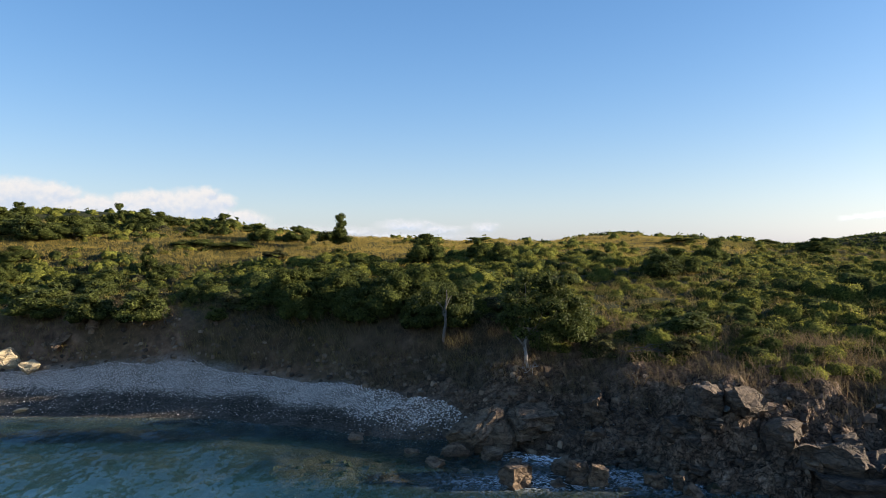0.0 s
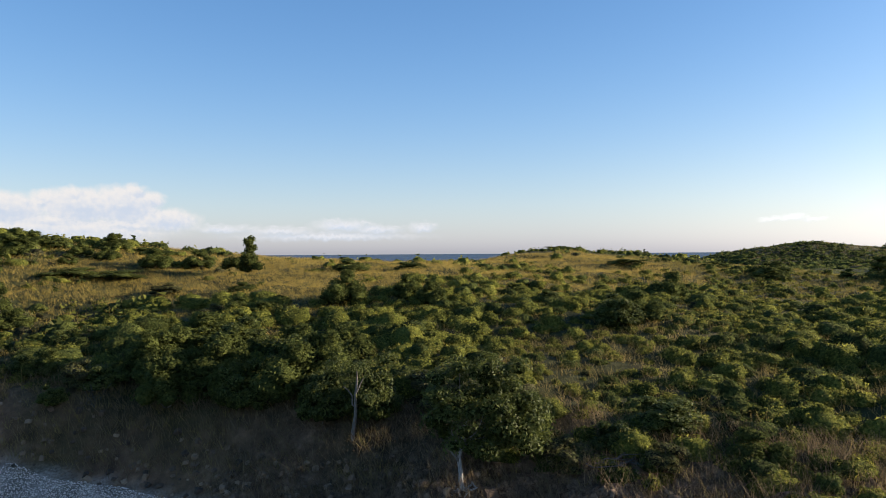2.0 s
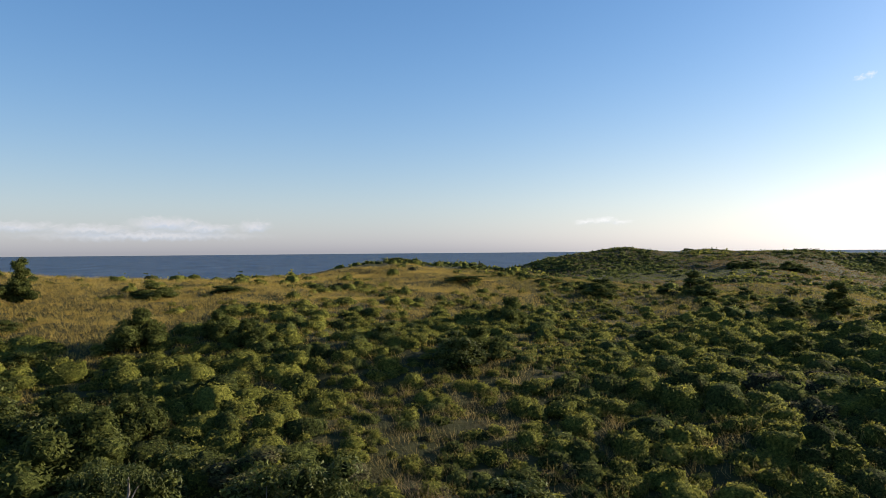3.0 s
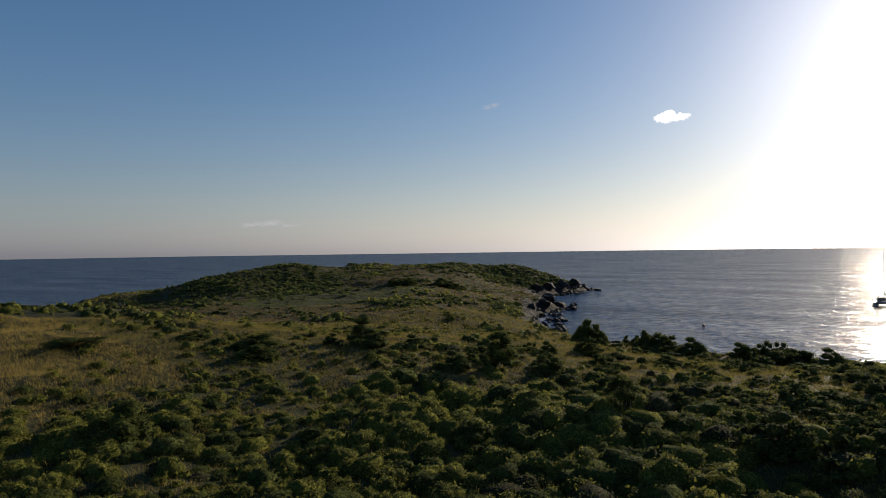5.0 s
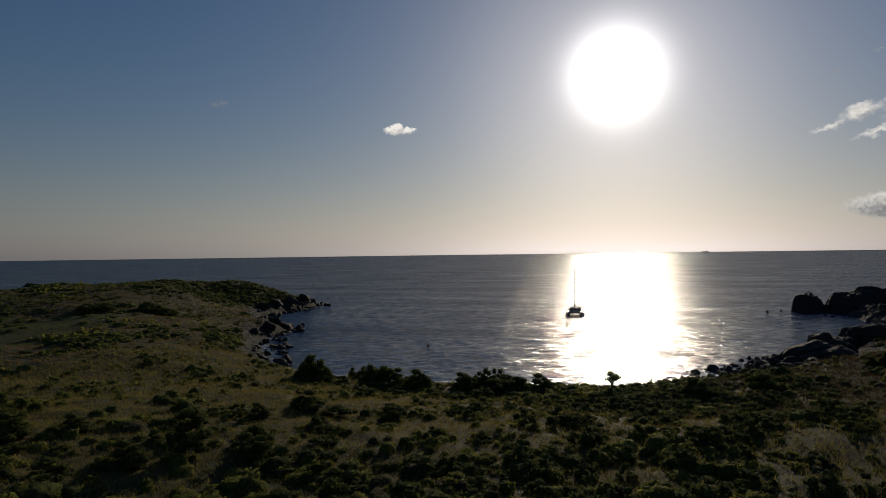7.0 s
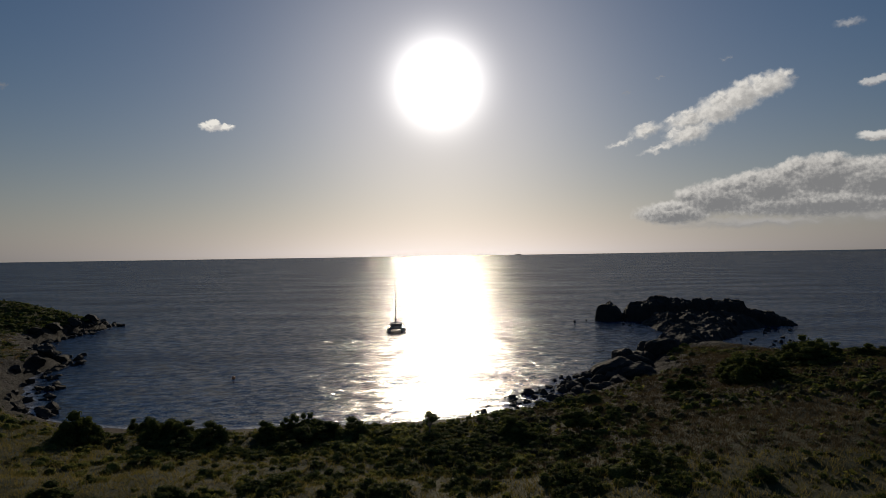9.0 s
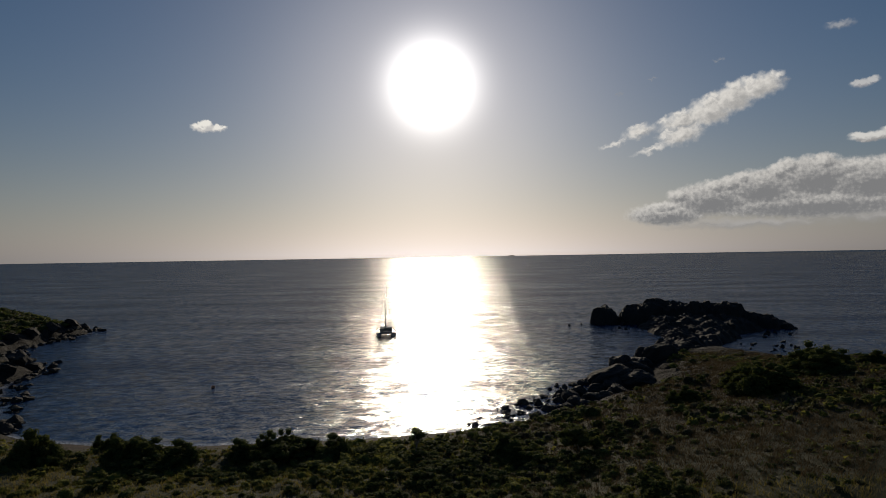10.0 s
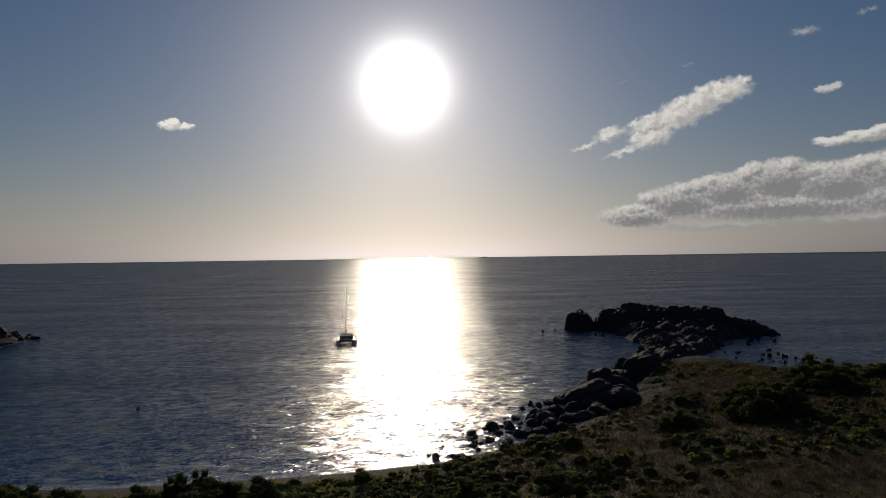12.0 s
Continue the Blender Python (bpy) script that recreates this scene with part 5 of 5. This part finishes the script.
for x, y, wide, deep, tall in ISLET:
    far2 = ((wx - x) / (wide * 0.6)) ** 2 + ((wy - y) / (deep * 0.6)) ** 2
    top = np.maximum(top, 0.92 * tall * (1 - far2 ** 2.4) - 0.4)
crag = 1.5 * (0.4 - np.abs(fractal(gx + 0.5 * gy, gy, 8, 311, 3))) + 0.5 * fractured(gx, gy, 4.2, 5.0) + 0.16 * fractured(gx, gy, 1.6, 9.0)
top = np.where(top > -2.9, np.maximum(top, -3) + crag * np.clip((top + 2) / 3, 0, 1.3), -3)
nx, ny = gx.shape[1], gx.shape[0]
i = (np.arange(ny - 1)[:, None] * nx + np.arange(nx - 1)[None]).ravel()
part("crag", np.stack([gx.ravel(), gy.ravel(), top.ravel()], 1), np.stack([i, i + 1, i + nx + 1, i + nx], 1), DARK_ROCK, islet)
# a standing splinter in the gap, and boulders round the foot
v, f = SMALL_ROCKS[2]
part("boulder", v * (1.6, 1.0, 3.4) + (-3, 21.0, 2.0), f, DARK_ROCK, islet)
for i in range(30):
    x, y, wide, deep, tall = ISLET[i % len(ISLET)]
    a = rng.uniform(2.0, 4.3)
    x, y = x + 0.62 * wide * math.cos(a), y + 0.6 * deep * math.sin(a) * rng.uniform(0.6, 1.3)
    s = rng.uniform(0.7, 2.2)
    v, f = SMALL_ROCKS[i % 6]
    part("boulder", v * (s, s * 0.85, s * 0.8) + (x, y, 0.15 * s), f, DARK_ROCK, islet)
for x, y, s in ((-14, 40, 0.9), (-6, 36.5, 1.0), (-4, -43, 1.2), (-9, -41, 0.9), (-20, -34, 1.6), (-26, -31, 1.8), (-24, -38, 1.1), (-34, -29, 1.3), (-18, 20, 1.6), (-22, 17, 1.2)):
    v, f = SMALL_ROCKS[int(s * 10) % 6]
    part("boulder", v * (s, s * 0.9, s * 0.8) + (x, y, 0.1), f, DARK_ROCK, islet)


# ---------------------------------------------------------------- the catamaran in the bay
def plain_material(name, colour, rough, metal=0.0, grain=0.06):
    m, n = material(name)
    k = n.noise(n("TexCoord").outputs["Object"], 3.0, 4)
    finish(n, n.mix(k, (*[c * (1 - grain * 2) for c in colour], 1), (*[min(1, c * (1 + grain)) for c in colour], 1)), rough, k, 0.05, 0.02, Metallic=metal)
    return m


# gelcoat kept dark: the backlit boat's shade is put into the colour
GELCOAT = plain_material("backlit_gelcoat", (0.13, 0.13, 0.14), 0.4)
ALLOY = plain_material("grey_mast_alloy", (0.45, 0.46, 0.48), 0.4, 0.8)
CANVAS = plain_material("navy_canvas", (0.03, 0.04, 0.09), 0.85)
TINTED = plain_material("dark_tinted_glass", (0.012, 0.014, 0.018), 0.08)
RUBBER = plain_material("grey_rubber", (0.25, 0.25, 0.26), 0.6)
STEEL = plain_material("dark_steel", (0.08, 0.08, 0.09), 0.5, 0.4)
RED_BUOY = plain_material("faded_orange_plastic", (0.5, 0.16, 0.06), 0.5)


def loft(sections):
    """Quads between rings of equal length, capped with fans as quads."""
    k = len(sections[0])
    v = np.concatenate([np.asarray(s, float) for s in sections])
    f = []
    for i in range(len(sections) - 1):
        for j in range(k):
            a, b = i * k + j, i * k + (j + 1) % k
            f.append((a, b, b + k, a + k))
    for base in (0, (len(sections) - 1) * k):
        for j in range(1, k - 2, 2):
            f.append((base, base + j, base + j + 1, base + min(j + 2, k - 1)))
    return v, np.array(f)


def hull_sections(side):
    out = []
    for t in np.linspace(0, 1, 11):
        x = -6.0 + 12.2 * t
        w = 0.78 * (1 - max(0.0, t - 0.45) ** 2 / 0.31) * (0.8 + 0.2 * min(1, t * 5)) + 0.04
        top = 1.25 + 0.35 * t - (0.75 if t < 0.05 else 0.3 if t < 0.12 else 0)
        keel = -0.45 + 0.5 * max(0.0, t - 0.8) * 3
        out.append([(x, side - w * 0.55, keel + 0.12), (x, side - w, 0.35), (x, side - w, top), (x, side + w, top), (x, side + w, 0.35), (x, side + w * 0.55, keel + 0.12)])
    return out


def box_sections(stations):
    """Rounded box rings: (x, half width, bottom, top)."""
    out = []
    for x, w, lo, hi in stations:
        c = min(w, (hi - lo)) * 0.25
        out.append([(x, -w, lo), (x, -w, hi - c), (x, -w + c, hi), (x, w - c, hi), (x, w, hi - c), (x, w, lo)])
    return out


boat = tagged(new("catamaran"), "cruising catamaran with bare mast at anchor, backlit shade in its colour", "sailing boat", kind="thing")
boat.matrix_basis = Matrix.Translation((280.0, 55.1, 0)) @ Matrix.Rotation(radians(9), 4, "Z")
for side in (-2.7, 2.7):
    part("hull", *loft(hull_sections(side)), GELCOAT, boat, "dark grey hull")
part("deck", *loft(box_sections([(-4.6, 2.9, 0.95, 1.45), (-2, 3.0, 0.9, 1.55), (2.2, 2.9, 0.9, 1.6), (2.8, 2.6, 1.2, 1.55)])), GELCOAT, boat)
cabin = part("cabin", *loft(box_sections([(-2.2, 2.2, 1.5, 2.85), (-1.2, 2.25, 1.5, 3.0), (1.0, 2.0, 1.5, 2.85), (2.0, 1.5, 1.5, 2.2), (2.4, 1.2, 1.5, 1.7)])), GELCOAT, boat)
for side in (-1, 1):
    part("cabin_window", *loft([[(-1.9, side * 2.24, 2.0), (-1.9, side * 2.3, 2.0), (-1.9, side * 2.3, 2.55), (-1.9, side * 2.2, 2.55)], [(0.9, side * 2.02, 2.0), (0.9, side * 2.1, 2.0), (0.9, side * 2.1, 2.45), (0.9, side * 2.0, 2.45)]]), TINTED, cabin)
part("bimini", *loft(box_sections([(-4.6, 2.1, 3.2, 3.35), (-3.4, 2.2, 3.3, 3.5), (-2.0, 2.1, 3.25, 3.4)])), CANVAS, boat, "navy canvas sunshade")
for x, y in ((-4.5, -2.0), (-4.5, 2.0), (-2.2, -2.0), (-2.2, 2.0)):
    part("bimini_post", *tube([(x, y, 1.4), (x, y, 3.3)], [0.03, 0.03]), ALLOY, boat)
part("mast", *tube([(1.4, 0, 1.5), (1.35, 0, 8), (1.3, 0, 14), (1.25, 0, 19.0)], [0.13, 0.12, 0.11, 0.08], 8), ALLOY, boat, "tall bare alloy mast")
part("boom", *tube([(1.3, 0, 3.9), (-4.4, 0, 4.1)], [0.1, 0.08], 8), ALLOY, boat)
part("sail_cover", *tube([(1.2, 0, 4.25), (-1, 0, 4.3), (-4.2, 0, 4.3)], [0.3, 0.28, 0.12], 8), CANVAS, boat, "furled sail under a navy cover")
for z, w in ((8.2, 1.0), (13.2, 0.75)):
    part("spreader", *tube([(1.2, -w, z), (1.35, 0, z + 0.1), (1.2, w, z)], [0.03, 0.04, 0.03]), ALLOY, boat)
for a, b in (((5.6, 0, 1.6), (1.3, 0, 17.5)), ((0.6, -2.9, 1.5), (1.3, 0, 17.2)), ((0.6, 2.9, 1.5), (1.3, 0, 17.2))):
    part("stay", *tube([a, b], [0.025, 0.025], 4), STEEL, boat)
part("crossbeam", *tube([(5.3, -2.7, 1.5), (5.4, 0, 1.6), (5.3, 2.7, 1.5)], [0.1, 0.1, 0.1]), ALLOY, boat)
part("trampoline", *loft(box_sections([(2.6, 2.2, 1.38, 1.42), (5.2, 2.1, 1.45, 1.49)])), STEEL, boat, "dark net between the bows")
dinghy = part("dinghy", *tube([(-5.4, -1.5, 1.7), (-5.2, 0, 1.75), (-5.4, 1.5, 1.7)], [0.3, 0.36, 0.28], 8), RUBBER, boat, "grey inflatable dinghy on davits")
part("outboard", *tube([(-5.7, 1.35, 1.5), (-5.7, 1.35, 2.2)], [0.1, 0.14]), STEEL, dinghy)
for i in range(6):
    for side in (-3.35, 3.35):
        part("stanchion", *tube([(-4.5 + 1.8 * i, side, 1.3), (-4.5 + 1.8 * i, side, 2.1)], [0.02, 0.02], 4), STEEL, boat)
for side in (-3.35, 3.35):
    part("lifeline", *tube([(-4.5, side, 2.08), (4.5, side, 2.1)], [0.015, 0.015], 4), STEEL, boat)

# mooring buoys and a far ship
for x, y in ((187.6, 85.6),):
    buoy = tagged(new("mooring_buoy"), "small orange mooring buoy afloat in the bay", "buoy", "buoys in the bay", "thing")
    buoy.location = (x, y, 0.15)
    v, f = boulder_mesh(3, 2, 0, 0.7, 0)
    part("float", unit(v) * 0.42, f, RED_BUOY, buoy)
    part("ring", *tube([(0, 0, 0.38), (0, 0, 0.5)], [0.03, 0.03]), STEEL, buoy)
ship = tagged(new("ship"), "far grey ship on the horizon", "ship", kind="thing")
ship.matrix_basis = Matrix.Translation((4480, -365, 0)) @ Matrix.Rotation(radians(80), 4, "Z") @ Matrix.Diagonal((0.5, 0.5, 0.45, 1))
part("ship_hull", *loft(box_sections([(-45, 7, -1, 7), (-40, 8, -1, 7), (35, 8, -1, 8), (48, 1, 2, 9)])), STEEL, ship)
part("bridge", *loft(box_sections([(-38, 6, 7, 17), (-26, 6, 7, 17)])), STEEL, ship)
part("cargo", *loft(box_sections([(-20, 7, 7, 12), (25, 7, 7, 12)])), STEEL, ship)

FAR_ROCK = plain_material("hazy_far_rock", (0.17, 0.19, 0.23), 0.95)
# a far island on the northern horizon
bm_v, bm_f = boulder_mesh(31, 4, 6, 0.9, 0.05)
island_far = new("far_island", smooth(mesh_from("far_island", bm_v * (88, 60, 46), bm_f, [FAR_ROCK])))
island_far.location = (-1195, 4340, 2)
tagged(island_far, "pale rocky far island on the horizon", "island", kind="thing")


# ---------------------------------------------------------------- clouds, a far backdrop
def cloud(puffs, azimuth, elevation, wide, high, bright, shade, seed, ragged=0.3, scale=1.0, edge=0.3, lean=0.0, base=0.0):
    """A bank of cloud far off. puffs: u, v, ru, rv on a sheet from -1 to 1; angles in degrees."""
    r = np.random.default_rng(seed)
    heads = list(puffs)
    for u, v, ru, rv in puffs:
        for k in range(3):
            a = r.uniform(0.1, 0.9) * math.pi
            heads.append((u + 0.7 * ru * math.cos(a), v + 0.62 * rv * math.sin(a), ru * r.uniform(0.3, 0.45), rv * r.uniform(0.35, 0.5)))
    m, n = material("cloud")
    where = n("TexCoord").outputs["Object"]
    flat = n("VectorMath", {0: where, 1: (wide, 1.0, high)}, operation="MULTIPLY").outputs[0]
    shift = n("VectorMath", {0: flat, 1: (seed * 7.3, seed * 3.1, 0.0)}, operation="ADD").outputs[0]
    curl = n("TexNoise", {"Vector": shift, "Scale": scale * 1.1, "Detail": 5.0, "Roughness": 0.5}).outputs["Color"]
    curl = n("VectorMath", {0: n("VectorMath", {0: curl, 1: (0.5, 0.5, 0.5)}, operation="SUBTRACT").outputs[0], 1: (7.0 * ragged / wide, 0.0, 7.0 * ragged / high)}, operation="MULTIPLY").outputs[0]
    bent = n("VectorMath", {0: where, 1: curl}, operation="ADD").outputs[0]

    def mass(at):
        body = None
        for u, v, ru, rv in heads:
            off = n("VectorMath", {0: at, 1: (u, 0, v)}, operation="SUBTRACT").outputs[0]
            off = n("VectorMath", {0: off, 1: (1 / ru, 0, 1 / rv)}, operation="MULTIPLY").outputs[0]
            here = n.math("MULTIPLY", n.math("SUBTRACT", 1.0, n("VectorMath", {0: off}, operation="LENGTH").outputs["Value"]), math.sqrt(rv / 0.5))
            body = here if body is None else n.math("SMOOTH_MAX", body, here, 0.04)
        return body

    body = mass(bent)
    sunward = mass(n("VectorMath", {0: bent, 1: (-0.5 / wide, 0, 0.7 / high)}, operation="ADD").outputs[0])
    grain = n.noise(shift, scale * 1.6, 5, 0.55)
    alpha = n("MapRange", {0: n.math("ADD", body, n.math("MULTIPLY", n.math("SUBTRACT", grain, 0.5), 0.16)), 1: 0.0, 2: edge, 3: 0.0, 4: 1.0}, interpolation_type="SMOOTHSTEP").outputs[0]
    lit = n.math("ADD", n.math("MULTIPLY", n.math("SUBTRACT", body, sunward), 1.5), n.math("SUBTRACT", 0.55 + base, n.math("MULTIPLY", n.math("MAXIMUM", body, 0.0), 0.7)))
    lit = n.math("ADD", lit, n.math("MULTIPLY", n.math("SUBTRACT", grain, 0.5), 1.1))
    lit = n("MapRange", {0: lit, 1: -0.08, 2: 1.0}, interpolation_type="SMOOTHSTEP").outputs[0]
    glow = n("Emission", {"Color": n.mix(lit, (*shade, 1), (*bright, 1))})
    n("OutputMaterial", {"Surface": n("MixShader", {0: alpha, 1: n("BsdfTransparent").outputs[0], 2: glow.outputs[0]}).outputs[0]})
    far = 4500.0
    me = mesh_from("cloud", [(-1, 0, -1), (1, 0, -1), (1, 0, 1), (-1, 0, 1)], [(0, 1, 2, 3)], [m])
    ob = tagged(new("backdrop_cloud", me), "white cumulus cloud far behind the sea", "cloud", kind="structure")
    a, e = radians(azimuth), radians(elevation)
    eye = Vector((30, 25, 22))
    way = Vector((math.sin(a) * math.cos(e), math.cos(a) * math.cos(e), math.sin(e)))
    half = radians(1) * far / 2
    ob.matrix_basis = Matrix.Translation(eye + way * far) @ Matrix.Rotation(-a, 4, "Z") @ Matrix.Rotation(radians(lean), 4, "Y") @ Matrix.Diagonal((wide * half, 1, high * half, 1))
    return ob


SILVER = (2.3, 2.2, 2.05)
cloud([(-0.15, -0.1, 0.6, 0.5), (0.3, -0.1, 0.5, 0.4), (-0.1, 0.2, 0.35, 0.45)], 68.9, 10.9, 3.9, 1.9, (2.6, 2.5, 2.3), (1.7, 1.65, 1.6), 1, 0.12, 1.2, 0.5)
cloud([(-0.74, 0.0, 0.2, 0.09), (-0.48, 0.08, 0.2, 0.17), (-0.42, -0.36, 0.24, 0.1), (-0.14, -0.26, 0.26, 0.26), (-0.1, 0.02, 0.28, 0.24), (0.14, 0.0, 0.3, 0.36), (0.36, 0.12, 0.3, 0.36), (0.6, 0.16, 0.26, 0.3)],
      110.4, 10.9, 17.6, 8.0, SILVER, (1.2, 1.17, 1.13), 2, 0.36, 0.7, 0.5, -15, 0.2)
for azimuth, elevation, wide, seed in ((104.5, 13.3, 1.4, 12), (107.2, 14.3, 1.2, 13), (112.4, 15.2, 1.6, 14), (117.0, 13.0, 2.0, 15), (125.0, 17.2, 2.2, 16)):
    cloud([(-0.2, -0.1, 0.5, 0.35), (0.3, 0.15, 0.4, 0.4)], azimuth, elevation, wide, wide * 0.6, (0.85, 0.89, 0.97), (0.7, 0.75, 0.84), seed, 0.2, 1.6, 1.2)
# the great bank: domes over a flat grey foot
cloud([(-0.72, -0.42, 0.26, 0.3), (-0.5, -0.12, 0.24, 0.42), (-0.26, 0.06, 0.22, 0.45), (-0.02, 0.22, 0.24, 0.5), (0.22, 0.1, 0.28, 0.5), (0.5, 0.25, 0.3, 0.5), (0.82, 0.35, 0.3, 0.55), (0.0, -0.3, 0.7, 0.35), (0.6, -0.2, 0.6, 0.4)],
      119.3, 4.7, 31.0, 7.5, (1.95, 1.87, 1.75), (0.66, 0.66, 0.67), 3, 0.17, 0.95, 0.3)
cloud([(-0.3, -0.2, 0.6, 0.4), (0.4, 0.0, 0.6, 0.4)], 119.0, 2.4, 30.0, 3.0, (1.25, 1.2, 1.15), (0.95, 0.92, 0.9), 10, 0.3, 0.5, 0.9)
cloud([(-0.1, 0.0, 0.6, 0.5), (0.3, 0.2, 0.4, 0.4)], 122.5, 12.1, 3.0, 1.6, (1.5, 1.5, 1.5), (1.0, 1.0, 1.05), 4, 0.12, 1.2, 0.6)
cloud([(0.0, 0.0, 0.7, 0.5)], 121.0, 16.5, 3.4, 1.6, (0.95, 1.0, 1.1), (0.7, 0.75, 0.85), 5, 0.2, 1.2, 1.0)
cloud([(-0.4, 0.0, 0.5, 0.35), (0.1, 0.15, 0.5, 0.45), (0.6, 0.3, 0.5, 0.5)], 124.5, 8.2, 7.5, 2.6, (2.0, 1.95, 1.85), (0.95, 0.93, 0.92), 9, 0.16, 0.8, 0.4)
# the northern bank, with the sun on it
SUNLIT, BLUE = (0.5, 0.485, 0.48), (0.36, 0.4, 0.47)
cloud([(-0.8, 0.05, 0.4, 0.7), (-0.45, 0.15, 0.35, 0.6), (-0.1, -0.1, 0.35, 0.5), (0.3, 0.0, 0.3, 0.55), (0.52, 0.05, 0.26, 0.6), (0.75, -0.3, 0.28, 0.4), (0.0, -0.6, 1.0, 0.45)], -28.5, 3.7, 27.0, 6.4, SUNLIT, BLUE, 6, 0.22, 0.7, 0.5, 0.0, 0.3)
cloud([(-0.75, -0.2, 0.3, 0.35), (-0.35, -0.3, 0.4, 0.35), (0.1, 0.0, 0.3, 0.5), (0.35, -0.2, 0.3, 0.4), (0.7, -0.1, 0.16, 0.4), (0.0, -0.6, 1.0, 0.35)], -5.0, 2.3, 24.0, 3.2, (0.47, 0.475, 0.5), (0.39, 0.43, 0.5), 7, 0.25, 0.7, 0.9, 0.0, 0.2)
cloud([(-0.3, 0.0, 0.4, 0.35), (0.1, 0.1, 0.4, 0.4), (0.5, -0.1, 0.4, 0.3)], 33.6, 2.4, 7.0, 1.8, (0.66, 0.66, 0.67), (0.52, 0.55, 0.6), 8, 0.2, 0.9, 1.2)
cloud([(-0.2, -0.1, 0.5, 0.35), (0.3, 0.15, 0.4, 0.4)], 53.5, 12.6, 2.4, 1.4, (0.62, 0.64, 0.7), (0.5, 0.55, 0.62), 17, 0.2, 1.6, 1.4)
